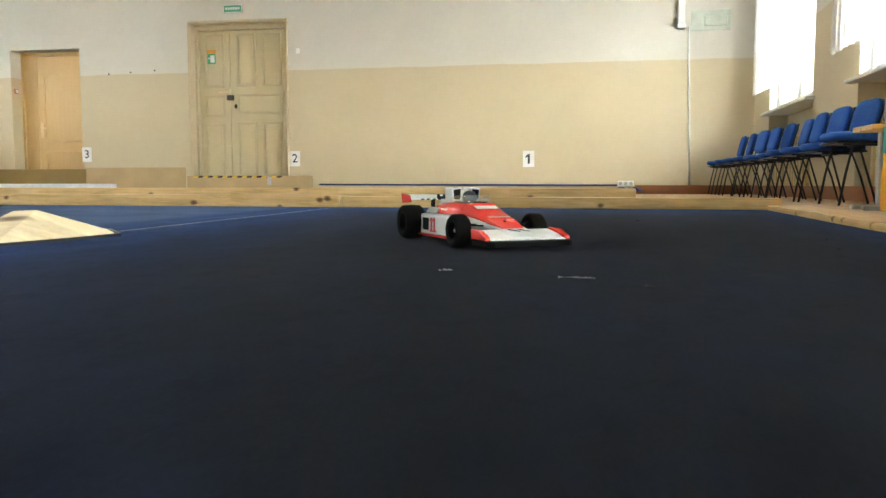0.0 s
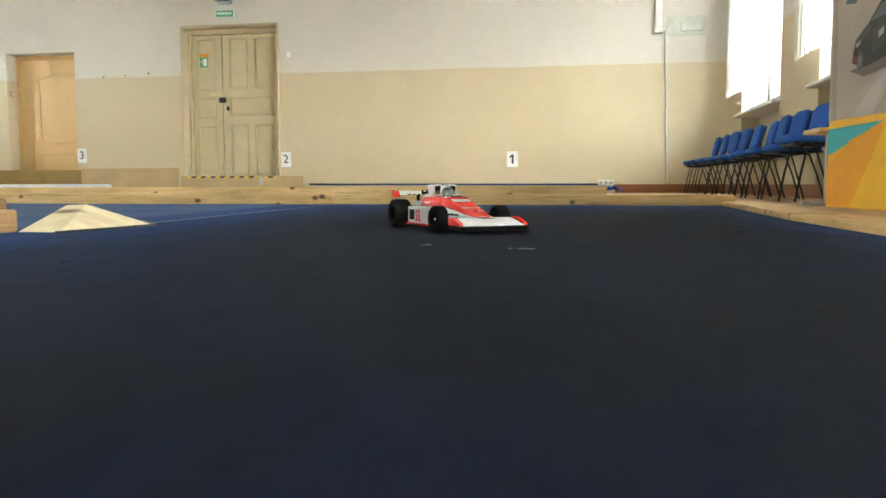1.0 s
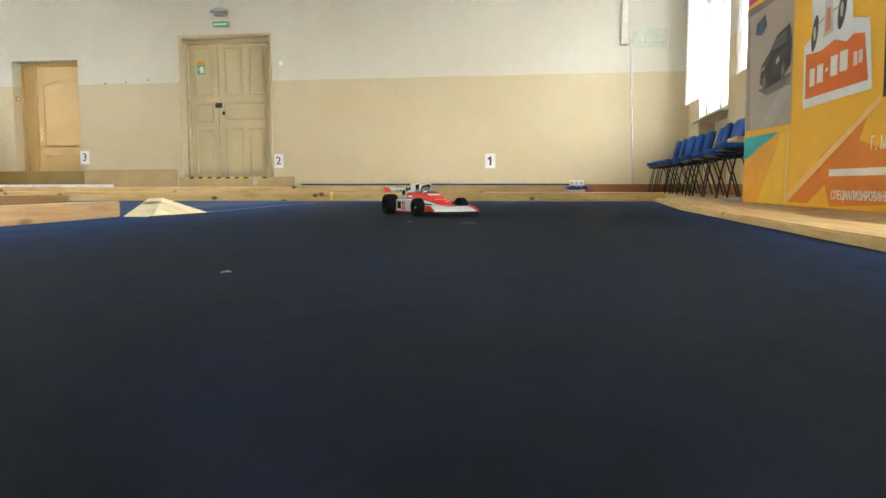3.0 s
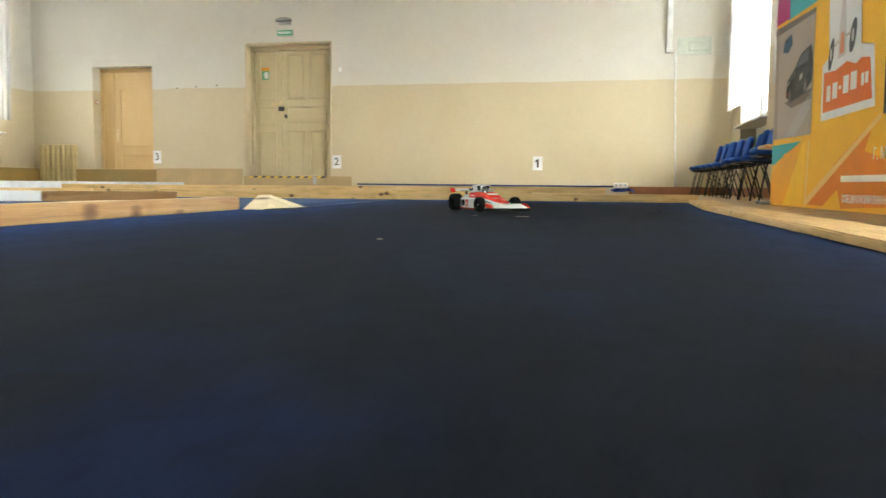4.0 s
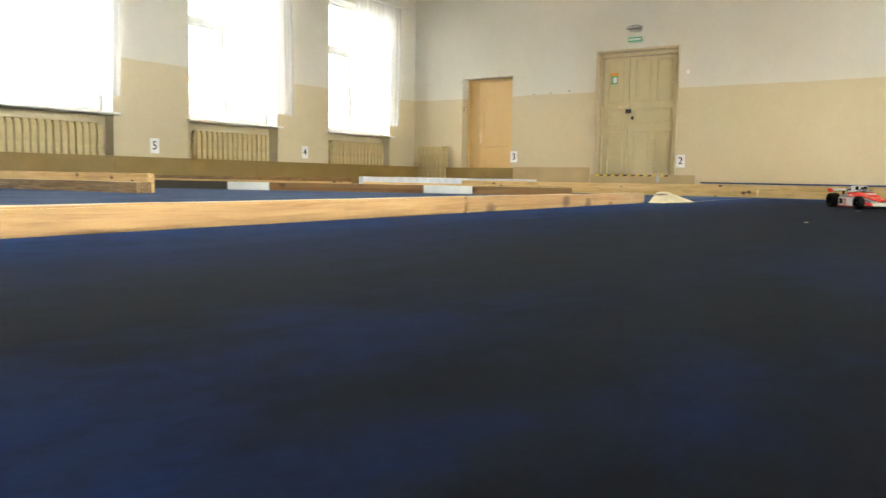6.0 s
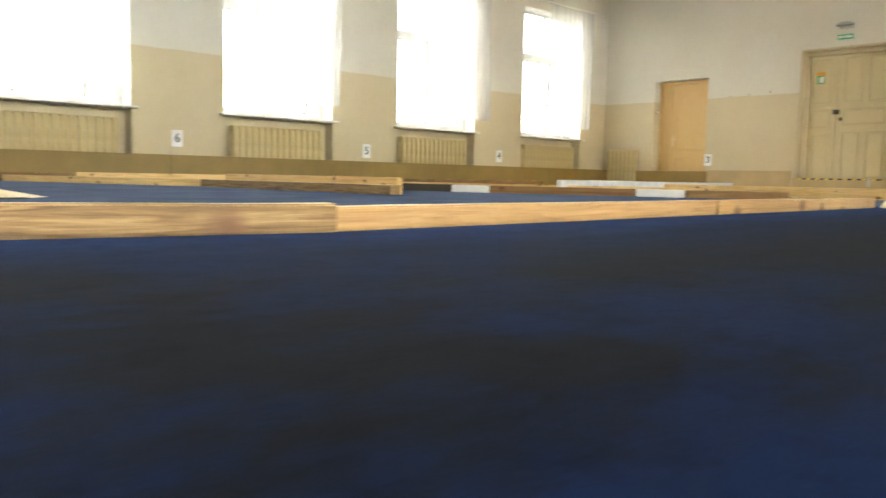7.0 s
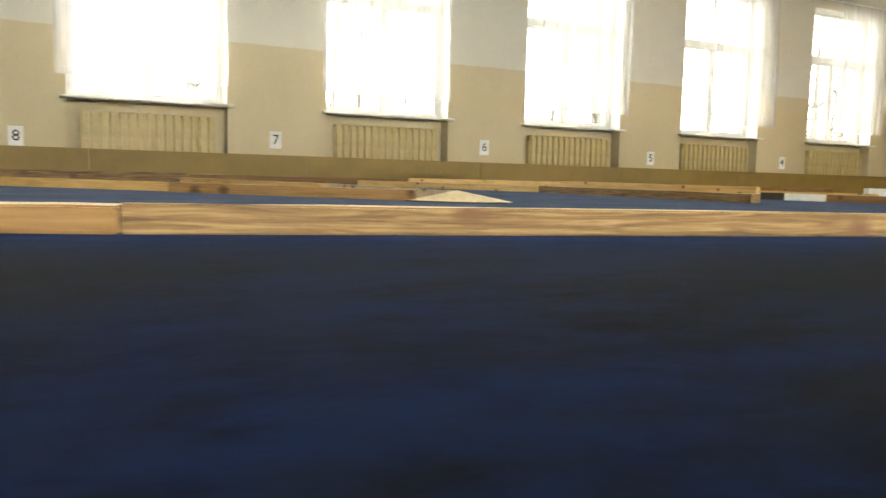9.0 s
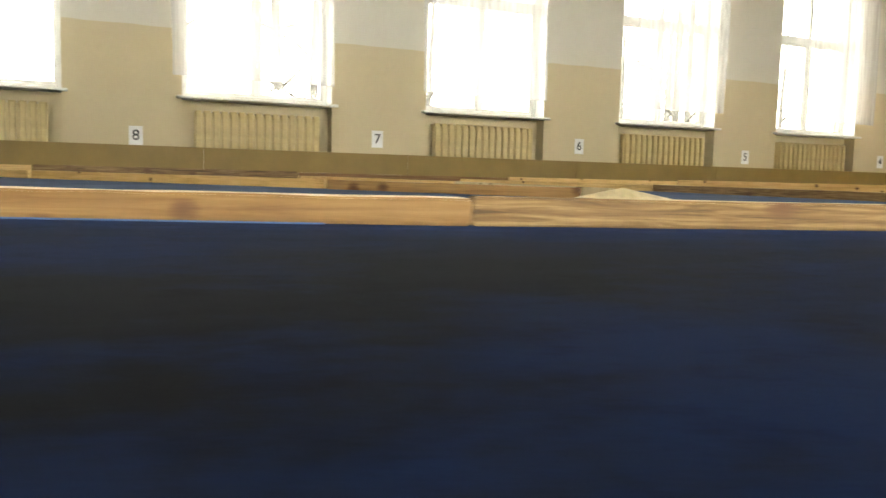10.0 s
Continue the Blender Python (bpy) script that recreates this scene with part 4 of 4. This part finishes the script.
    return part(name, prism(pts, -0.0012 * layer - 0.0008, -0.0012 * layer, "y"), m, ban, label)


LEN = 2.45
part("panel", boxes((0, LEN, 0.0, 0.035, 0.0, 2.05), bevel=0.004), plain("print_yellow", (0.86, 0.46, 0.02), 0.55, vary=0.05, scale=4, bump=0.03), ban, "yellow printed fabric panel")
for sx in (0.3, 2.15):
    part("stand_foot", boxes((sx - 0.02, sx + 0.02, 0.036, 0.22, 0.0, 0.02)), GREYPAINT, ban)
flat("photo_area", [(0.0, 0.44), (0.79, 0.43), (0.79, 1.16), (0.0, 1.18)], (0.43, 0.36, 0.29), 1, "greyish brown printed photograph")
flat("photo_kerb", [(0.25, 0.44), (0.50, 0.438), (0.79, 0.60), (0.79, 0.70)], (0.46, 0.42, 0.38), 2)
flat("photo_car", [(0.27, 0.70), (0.30, 0.80), (0.44, 0.86), (0.55, 0.93), (0.74, 0.96), (0.78, 0.86), (0.77, 0.74), (0.62, 0.68), (0.40, 0.66)], (0.030, 0.032, 0.030), 3, "dark printed model car shape")
flat("photo_car_window", [(0.46, 0.86), (0.55, 0.915), (0.70, 0.94), (0.70, 0.87)], (0.12, 0.13, 0.13), 4)
flat("photo_shadow", [(0.24, 0.665), (0.80 - 0.02, 0.70), (0.77, 0.64), (0.40, 0.62)], (0.17, 0.135, 0.11), 2)
for wx, wz in ((0.36, 0.70), (0.66, 0.725)):
    flat("photo_wheel", [(wx + 0.035 * math.cos(k * math.tau / 12), wz + 0.05 * math.sin(k * math.tau / 12)) for k in range(12)], (0.10, 0.10, 0.10), 4)
flat("photo_light", [(0.31, 0.765), (0.36, 0.775), (0.36, 0.795), (0.31, 0.785)], (0.45, 0.42, 0.38), 4)
flat("small_photo_car", [(0.17, 1.00), (0.20, 1.06), (0.34, 1.09), (0.37, 1.02), (0.28, 0.98)], (0.02, 0.07, 0.12), 3)
flat("photo_hood", [(0.30, 0.79), (0.44, 0.85), (0.47, 0.83), (0.36, 0.775)], (0.075, 0.075, 0.072), 4)
flat("photo_side", [(0.48, 0.72), (0.58, 0.725), (0.72, 0.80), (0.72, 0.85), (0.50, 0.82)], (0.055, 0.058, 0.055), 4)
flat("photo_badge", [(0.55, 0.77), (0.60, 0.785), (0.60, 0.815), (0.55, 0.80)], (0.50, 0.47, 0.42), 5)
flat("photo_bumper", [(0.285, 0.70), (0.345, 0.695), (0.345, 0.72), (0.285, 0.73)], (0.20, 0.05, 0.04), 4)
flat("photo_post", [(0.03, 0.44), (0.10, 0.44), (0.06, 1.17), (0.03, 1.17)], (0.33, 0.27, 0.21), 2)
flat("photo_wall", [(0.0, 1.13), (0.79, 1.13), (0.79, 1.158), (0.0, 1.178)], (0.16, 0.13, 0.11), 2)
for wx, wz in ((0.36, 0.70), (0.66, 0.725)):
    flat("photo_rim", [(wx + 0.018 * math.cos(k * math.tau / 10), wz + 0.026 * math.sin(k * math.tau / 10)) for k in range(10)], (0.24, 0.20, 0.19), 5)
flat("photo_fence", [(0.05, 1.10), (0.79, 1.10), (0.79, 1.125), (0.05, 1.125)], (0.42, 0.36, 0.30), 2)
flat("teal_corner", [(0.25, 1.19), (0.80, 1.19), (0.80, 2.0), (0.25, 2.0)], (0.03, 0.40, 0.42), 1, "teal printed field")
flat("magenta_corner", [(0.0, 1.20), (0.29, 1.20), (0.20, 2.0), (0.0, 2.0)], (0.42, 0.03, 0.16), 2, "magenta printed field")
flat("teal_wedge", [(0.0, 0.275), (0.05, 0.27), (0.62, 0.40), (0.0, 0.40)], (0.03, 0.40, 0.45), 1, "teal printed wedge")
flat("orange_wedge", [(0.0, 0.01), (0.0, 0.20), (0.28, 0.33), (0.62, 0.39), (0.50, 0.20), (0.66, 0.01)], (0.84, 0.37, 0.015), 2, "orange printed wedge")
flat("amber_wedge", [(0.30, 0.01), (0.66, 0.385), (0.73, 0.39), (0.70, 0.01)], (0.88, 0.52, 0.03), 3)
flat("deep_orange_wedge", [(0.78, 0.02), (1.20, 0.20), (1.28, 0.12), (1.05, 0.02)], (0.74, 0.20, 0.012), 2)
flat("orange_facet", [(1.18, 0.24), (1.70, 0.44), (1.60, 0.30), (1.98, 0.22), (2.3, 0.05), (1.32, 0.01)], (0.75, 0.22, 0.012), 1)
flat("pale_line", [(0.755, 0.40), (0.785, 0.40), (0.765, 0.06), (1.78, 0.47), (1.79, 0.445), (0.745, 0.005), (0.725, 0.02)], (0.85, 0.55, 0.20), 3, "pale printed line")
flat("logo_ground", [(0.955, 0.49), (1.70, 0.505), (1.66, 0.80), (1.50, 0.83), (1.46, 1.25), (1.00, 1.30), (1.05, 0.83), (0.95, 0.80)], (0.82, 0.82, 0.80), 2, "white logo outline")
flat("logo_field", [(0.985, 0.535), (1.665, 0.545), (1.62, 0.745), (1.52, 0.76), (1.44, 0.74), (1.32, 0.77), (1.16, 0.745), (0.98, 0.755)], (0.76, 0.16, 0.012), 3, "orange logo field")
for i, (a, b) in enumerate(((1.04, 1.10), (1.13, 1.20), (1.225, 1.255), (1.285, 1.36), (1.385, 1.465), (1.525, 1.56), (1.575, 1.61))):
    zb = 0.59 + 0.006 * i
    hh = (0.085, 0.085, 0.018, 0.09, 0.09, 0.06, 0.055)[i]
    z0 = zb + (0.035 if i == 2 else 0)
    flat("logo_bar", [(a, z0), (b, z0), (b, z0 + hh), (a, z0 + hh)], (0.86, 0.84, 0.80), 4)
for cx, cz, w in ((1.085, 0.84, 0.036), (1.39, 0.89, 0.042)):
    flat("logo_wheel", [(cx + w * math.cos(k * math.tau / 16) + 0.02 * math.sin(k * math.tau / 16), cz + 0.085 * math.sin(k * math.tau / 16)) for k in range(16)], (0.05, 0.05, 0.055), 4)
    flat("logo_hub", [(cx + 0.016 * math.cos(k * math.tau / 10), cz + 0.035 * math.sin(k * math.tau / 10)) for k in range(10)], (0.55, 0.53, 0.5), 5)
flat("logo_body", [(1.19, 0.80), (1.30, 0.81), (1.285, 0.98), (1.265, 1.12), (1.225, 1.12), (1.20, 0.98)], (0.62, 0.58, 0.55), 4)
flat("logo_nose", [(1.215, 0.82), (1.275, 0.825), (1.265, 0.93), (1.225, 0.93)], (0.70, 0.25, 0.10), 5)
flat("logo_arm", [(1.11, 0.865), (1.20, 0.89), (1.20, 0.90), (1.11, 0.875)], (0.5, 0.42, 0.3), 4)
flat("logo_arm", [(1.29, 0.90), (1.37, 0.905), (1.37, 0.915), (1.29, 0.91)], (0.5, 0.42, 0.3), 4)
flat("dark_square", [(1.80, 0.46), (2.40, 0.46), (2.40, 1.25), (1.79, 1.25)], (0.025, 0.025, 0.028), 2, "black printed square")
for cz in (0.72, 1.02):
    flat("square_ring", [(2.05 + 0.13 * math.cos(k * math.tau / 20), cz + 0.11 * math.sin(k * math.tau / 20)) for k in range(20)], (0.45, 0.45, 0.45), 3)
flat("square_core", [(2.05 + 0.10 * math.cos(k * math.tau / 20), 0.72 + 0.085 * math.sin(k * math.tau / 20)) for k in range(20)], (0.03, 0.03, 0.03), 4)
flat("text_bar", [(1.31, 0.150), (2.2, 0.150), (2.2, 0.182), (1.31, 0.182)], (0.85, 0.80, 0.70), 3)
TXT = plain("print_white", (0.86, 0.84, 0.78), 0.6, bump=0)
part("city_text", letters("Г. МИНСК", 0.078, pose(1.90, -0.0046, 0.277, 90), 0.0004), TXT, ban, "white printed lettering")
part("line_text", letters("СПЕЦИАЛИЗИРОВАННЫЙ МА", 0.053, pose(1.70, -0.0046, 0.062, 90) @ Matrix.Diagonal((0.92, 1, 1, 1)), 0.0004), TXT, ban, "white printed lettering")

# ---- model racing car ----
CARWHITE = plain("car_white_lexan", (0.80, 0.80, 0.79), 0.22, vary=0.04, scale=30, bump=0)
CARRED = plain("car_fluorescent_red", (0.72, 0.035, 0.025), 0.25, vary=0.06, scale=30, bump=0)
CARBLACK = plain("car_black_plastic", (0.006, 0.006, 0.006), 0.7, scale=60)
RUBBER = plain("foam_tyre_rubber", (0.010, 0.010, 0.009), 0.9, vary=0.35, scale=60, bump=0.3)
HELMET = plain("helmet_dark_grey", (0.05, 0.052, 0.06), 0.5, bump=0)
for _m in (CARBLACK, RUBBER):
    _m.node_tree.nodes["Principled BSDF"].inputs["Specular IOR Level"].default_value = 0.08
SCREEN = clear("windscreen_lexan", (0.95, 0.95, 0.93), 0.12, 0.30)
DECALBLUE = plain("decal_blue", (0.03, 0.42, 0.62), 0.4, bump=0)
DECALRED = plain("decal_red", (0.58, 0.02, 0.025), 0.4, bump=0)
DECALGREY = plain("decal_grey", (0.25, 0.25, 0.24), 0.4, bump=0)

rc = thing("model_racing_car", "white and red model formula racing car with black wheels", "model car", pose(-0.208, 1.487, 0.0, 0, 0, -57) @ Matrix.Diagonal((0.97, 0.97, 0.97, 1)))


def ring(x, wb, zb, wm, zm, wt, zt):
    return [(x, wb, zb), (x, wm, zm), (x, wt, zt), (x, -wt, zt), (x, -wm, zm), (x, -wb, zb)]


part("chassis", boxes((-0.15, 0.20, -0.035, 0.035, 0.008, 0.0135), bevel=0.001), CARBLACK, rc)
nose = part("nose", soften(loft([ring(0.262, 0.030, 0.018, 0.030, 0.021, 0.026, 0.024), ring(0.21, 0.033, 0.018, 0.033, 0.028, 0.028, 0.036), ring(0.15, 0.036, 0.018, 0.037, 0.040, 0.031, 0.048), ring(0.07, 0.040, 0.016, 0.044, 0.050, 0.036, 0.058)]), 0.003), CARWHITE, rc, "white nose")
part("nose_panel", soften(loft([ring(0.205, 0.024, 0.0345, 0.024, 0.036, 0.022, 0.0385), ring(0.17, 0.031, 0.042, 0.031, 0.044, 0.027, 0.048), ring(0.12, 0.034, 0.050, 0.034, 0.054, 0.028, 0.062), ring(0.055, 0.0385, 0.056, 0.040, 0.066, 0.032, 0.082)]), 0.002), CARRED, rc, "red upper nose panel")
wing = part("front_wing", soften(loft([
    [(0.266, 0.076, 0.0195), (0.266, 0.076, 0.0215), (0.266, -0.076, 0.0215), (0.266, -0.076, 0.0195)],
    [(0.240, 0.076, 0.0195), (0.240, 0.076, 0.0285), (0.240, -0.076, 0.0285), (0.240, -0.076, 0.0195)],
    [(0.200, 0.076, 0.022), (0.200, 0.076, 0.036), (0.200, -0.076, 0.036), (0.200, -0.076, 0.022)]]), 0.002), CARWHITE, rc, "white front wing")
part("splitter", soften(prism([(0.205, -0.086), (0.272, -0.086), (0.280, -0.076), (0.280, 0.076), (0.272, 0.086), (0.205, 0.086)], 0.0085, 0.0187), 0.002), CARBLACK, rc, "black front splitter")
for sy in (1, -1):
    part("end_plate", soften(prism([(0.264, 0.0195), (0.203, 0.0195), (0.199, 0.038), (0.232, 0.037), (0.262, 0.026)], sy * 0.0765, sy * 0.0865, "y"), 0.0015), CARRED, wing, "red wing end plate")

pods = part("side_body", soften(loft([ring(0.092, 0.052, 0.014, 0.052, 0.046, 0.044, 0.052), ring(0.060, 0.068, 0.014, 0.068, 0.054, 0.062, 0.057), ring(-0.10, 0.068, 0.014, 0.068, 0.054, 0.062, 0.057), ring(-0.118, 0.060, 0.014, 0.060, 0.052, 0.055, 0.055)]), 0.002), CARWHITE, rc, "white side pods")
for sy in (1, -1):
    part("sill_strip", boxes((-0.112, 0.075, min(sy * 0.066, sy * 0.0705), max(sy * 0.066, sy * 0.0705), 0.0095, 0.0137)), CARRED, pods, "red sill strip")
    part("grille", boxes((-0.086, -0.053, min(sy * 0.0684, sy * 0.0694), max(sy * 0.0684, sy * 0.0694), 0.022, 0.048)), CARBLACK, pods, "dark radiator grille")
    for dx in (-0.0375, -0.0215):
        part("numeral", one(0.030, pose(dx, sy * 0.0688, 0.034, 90, 0, 0 if sy < 0 else 180), 0.0004, True), DECALRED, pods, "dark red race numeral")
    part("blue_decal", boxes((0.050, 0.072, min(sy * 0.0684, sy * 0.0690), max(sy * 0.0684, sy * 0.0690), 0.020, 0.030)), DECALBLUE, pods, "light blue sticker")
    part("striped_decal", boxes(*[(0.050, 0.072, min(sy * 0.0684, sy * 0.0690), max(sy * 0.0684, sy * 0.0690), 0.0315 + 0.004 * i, 0.034 + 0.004 * i) for i in range(3)]), DECALGREY, pods, "grey striped sticker")
    part("red_outline_decal", boxes((0.078, 0.088, min(sy * 0.0684, sy * 0.0690), max(sy * 0.0684, sy * 0.0690), 0.023, 0.026), (0.078, 0.088, min(sy * 0.0684, sy * 0.0690), max(sy * 0.0684, sy * 0.0690), 0.043, 0.046), (0.0760, 0.0778, min(sy * 0.0684, sy * 0.0690), max(sy * 0.0684, sy * 0.0690), 0.024, 0.045)), CARRED, pods, "red outlined sticker")
upper = part("upper_body", soften(loft([ring(0.056, 0.040, 0.0565, 0.041, 0.068, 0.034, 0.081), ring(0.0, 0.047, 0.0575, 0.046, 0.070, 0.036, 0.082), ring(-0.07, 0.046, 0.0575, 0.044, 0.070, 0.032, 0.080), ring(-0.122, 0.032, 0.056, 0.031, 0.064, 0.020, 0.072)]), 0.003), CARRED, rc, "red upper body band")
for sy in (1, -1):
    part("exhaust_cover", soften(loft([[(-0.055, sy * 0.040, 0.060), (-0.055, sy * 0.052, 0.058), (-0.055, sy * 0.045, 0.070)], [(-0.11, sy * 0.036, 0.060), (-0.11, sy * 0.053, 0.058), (-0.11, sy * 0.043, 0.071)]]), 0.001), plain("engine_grey", (0.38, 0.38, 0.34), 0.4), upper, "grey engine cover detail")
    part("name_bar", boxes((-0.035, -0.005, min(sy * 0.0455, sy * 0.0475), max(sy * 0.0455, sy * 0.0475), 0.0655, 0.068)), CARWHITE, upper, "white illegible lettering")
cover = part("engine_cover", soften(loft([ring(-0.024, 0.030, 0.080, 0.027, 0.096, 0.022, 0.108), ring(-0.050, 0.032, 0.079, 0.027, 0.097, 0.021, 0.1105), ring(-0.085, 0.030, 0.077, 0.023, 0.092, 0.015, 0.104), ring(-0.115, 0.024, 0.071, 0.017, 0.082, 0.010, 0.090), ring(-0.135, 0.017, 0.062, 0.012, 0.070, 0.007, 0.076)], smooth=True), 0.003), CARWHITE, rc, "white tall airbox and engine cover")
for sy in (1, -1):
    scoop = part("air_scoop", soften(prism([(sy * 0.011, 0.084), (sy * 0.031, 0.084), (sy * 0.033, 0.112), (sy * 0.010, 0.114)], -0.050, -0.010, "x"), 0.002), CARWHITE, cover, "white air scoop")
    part("air_intake", prism([(sy * 0.014, 0.088), (sy * 0.028, 0.088), (sy * 0.0295, 0.108), (sy * 0.0135, 0.110)], -0.0099, -0.0090, "x"), CARBLACK, scoop, "dark air intake")
    part("letter_bar", boxes(*[(-0.098 + 0.008 * i, -0.093 + 0.008 * i, min(sy * 0.0262, sy * 0.0305), max(sy * 0.0262, sy * 0.0305), 0.088, 0.094 + (0.004 if i in (0, 4, 5) else 0)) for i in range(7)]), CARBLACK, cover, "black lettering bars")
part("cockpit", boxes((-0.016, 0.040, -0.026, 0.026, 0.0805, 0.0838), bevel=0.001), CARBLACK, rc, "dark cockpit opening")
helm = lathe([(0.001, -0.021), (0.012, -0.019), (0.0185, -0.010), (0.0205, 0.0), (0.019, 0.010), (0.013, 0.018), (0.001, 0.021)], 24, "z")
hl = part("helmet", helm, HELMET, rc, "dark grey helmet dummy")
hl.matrix_basis = pose(0.006, 0, 0.0895) @ Matrix.Diagonal((0.82, 0.72, 0.82, 1))
vs = bmesh.new()
rows = []
for z, r in ((-0.004, 0.0212), (0.006, 0.0209)):
    rows.append([vs.verts.new((r * math.cos(a), r * math.sin(a), z)) for a in [radians(-65 + 13 * i) for i in range(11)]])
for i in range(10):
    vs.faces.new((rows[0][i], rows[0][i + 1], rows[1][i + 1], rows[1][i]))
part("visor", vs, plain("visor_grey", (0.16, 0.165, 0.18), 0.25, bump=0), hl)
ws = bmesh.new()
rows = []
for x, w, h in ((0.066, 0.018, 0.084), (0.052, 0.026, 0.093), (0.036, 0.031, 0.098), (0.010, 0.034, 0.096), (-0.014, 0.034, 0.092)):
    rows.append([ws.verts.new((x - 0.010 * (1 - abs(u)) ** 0.5 * 0, w * math.sin(u * 1.25) / math.sin(1.25), 0.080 + (h - 0.080) * (1 if abs(u) > 0.99 else 1) * (1.0 if x > 0.03 else abs(u) ** 0.4))) for u in [-1 + 0.25 * k for k in range(9)]])
for a, b in zip(rows[:3], rows[1:3]):
    for k in range(8):
        ws.faces.new((a[k], a[k + 1], b[k + 1], b[k])).smooth = True
for side in (0, 8):
    for a, b in zip(rows[2:], rows[3:]):
        p = [ws.verts.new((q.co.x, q.co.y * 1.03, 0.080)) for q in (a[side], b[side])]
        ws.faces.new((a[side], b[side], p[1], p[0]))
    for a, b in zip(rows[:2], rows[1:3]):
        p = [ws.verts.new((q.co.x, q.co.y * 1.03, 0.080)) for q in (a[side], b[side])]
        ws.faces.new((a[side], b[side], p[1], p[0]))
screen = part("windscreen", ws, SCREEN, rc, "clear plastic windscreen")
gb = part("gearbox", soften(loft([ring(-0.118, 0.022, 0.02, 0.024, 0.04, 0.016, 0.06), ring(-0.165, 0.014, 0.022, 0.016, 0.036, 0.010, 0.05)]), 0.002), CARBLACK, rc, "black rear gearbox")
rw = part("rear_wing", soften(loft([[(-0.160, 0.070, 0.093), (-0.160, 0.070, 0.096), (-0.160, -0.070, 0.096), (-0.160, -0.070, 0.093)], [(-0.180, 0.070, 0.094), (-0.180, 0.070, 0.100), (-0.180, -0.070, 0.100), (-0.180, -0.070, 0.094)], [(-0.202, 0.070, 0.102), (-0.202, 0.070, 0.105), (-0.202, -0.070, 0.105), (-0.202, -0.070, 0.102)]]), 0.001), CARWHITE, rc, "white rear wing")
rw.location = (0, 0, -0.009)
for sy in (1, -1):
    part("wing_plate", soften(prism([(-0.150, 0.088), (-0.206, 0.086), (-0.212, 0.108), (-0.160, 0.104)], sy * 0.0705, sy * 0.074, "y"), 0.001), CARRED, rw, "red wing end plate")
    part("wing_post", boxes((-0.176, -0.160, min(sy * 0.010, sy * 0.014), max(sy * 0.010, sy * 0.014), 0.040, 0.0935)), CARBLACK, rw, "black wing post")
part("letter_bar", boxes(*[(-0.1525, -0.1515 - 0.0, -0.048 + 0.014 * i, -0.040 + 0.014 * i, 0.0935, 0.0962) for i in range(7)]), CARBLACK, rw, "black lettering bars")
for dy in (-0.010, 0.010):
    part("numeral", one(0.020, pose(0.222, dy, 0.0352, 0, 11, 90) @ Matrix.Diagonal((1.5, 1, 1, 1)), 0.0006, True), CARBLACK, nose, "black race numeral")
part("nose_decal", boxes((0.138, 0.150, -0.022, 0.022, 0.0600, 0.0606)), CARWHITE, nose, "white sticker bar").matrix_basis = pose(0, 0, -0.0035, 0, 0, 0)
part("screen_decal", boxes((-0.009, 0.009, -0.024, 0.024, 0, 0.0006), bevel=0.0002), CARWHITE, upper, "white sticker bar").matrix_basis = pose(0.088, 0, 0.0735, 0, 17, 0)


def wheel(r, w, rim_r):
    hw = w / 2
    tyre = part("tyre", lathe([(rim_r, -hw + 0.002), (rim_r + 0.004, -hw), (r - 0.005, -hw), (r - 0.001, -hw + 0.004), (r, -hw * 0.4), (r, hw * 0.4), (r - 0.001, hw - 0.004), (r - 0.005, hw), (rim_r + 0.004, hw), (rim_r, hw - 0.002)], 40, cap=False), RUBBER, None, "black foam tyre")
    return tyre


def add_wheel(x, y, r, w, rim_r):
    out = 1 if y > 0 else -1
    hub = new("wheel")
    hub.parent = rc
    hub.matrix_basis = pose(x, y, r)
    hub.empty_display_size = 0.02
    t = wheel(r, w, rim_r)
    t.parent = hub
    h = w / 2
    prof = [(0.002, 0.004), (0.006, 0.004), (0.008, -0.004), (rim_r * 0.55, -0.006), (rim_r * 0.85, -0.001), (rim_r - 0.002, h - 0.003), (rim_r, h - 0.001), (rim_r + 0.0005, h - 0.003), (rim_r + 0.0005, -h + 0.003)]
    part("rim", lathe([(a, out * b) for a, b in prof], 32), CARBLACK, hub, "black dished rim")
    part("wheel_nut", lathe([(0.001, out * 0.010), (0.0035, out * 0.009), (0.004, out * 0.003)], 6), STEEL, hub, "steel wheel nut")


add_wheel(0.135, 0.082, 0.0315, 0.032, 0.019)
add_wheel(0.135, -0.082, 0.0315, 0.032, 0.019)
add_wheel(-0.135, 0.078, 0.037, 0.046, 0.022)
add_wheel(-0.135, -0.078, 0.037, 0.046, 0.022)
for sy in (1, -1):
    for x0, z0, x1, z1 in ((0.115, 0.022, 0.135, 0.022), (0.155, 0.022, 0.135, 0.022), (0.118, 0.042, 0.135, 0.042), (0.152, 0.040, 0.135, 0.042)):
        part("suspension_arm", tubes(((x0, sy * 0.030, z0), (x1, sy * 0.068, z1), 0.0017), n=6), CARBLACK, rc)
    part("steering_knuckle", boxes((0.131, 0.139, min(sy * 0.060, sy * 0.072), max(sy * 0.060, sy * 0.072), 0.020, 0.045), bevel=0.001), CARBLACK, rc)
part("rear_axle", tubes(((-0.135, -0.070, 0.037), (-0.135, 0.070, 0.037), 0.003), n=8), STEEL, rc, "steel rear axle")
part("body_post", lathe([(0.001, 0.068), (0.003, 0.067), (0.003, 0.052)], 10, "z"), CARBLACK, rc, "black body post").location = (0.168, 0, -0.017)
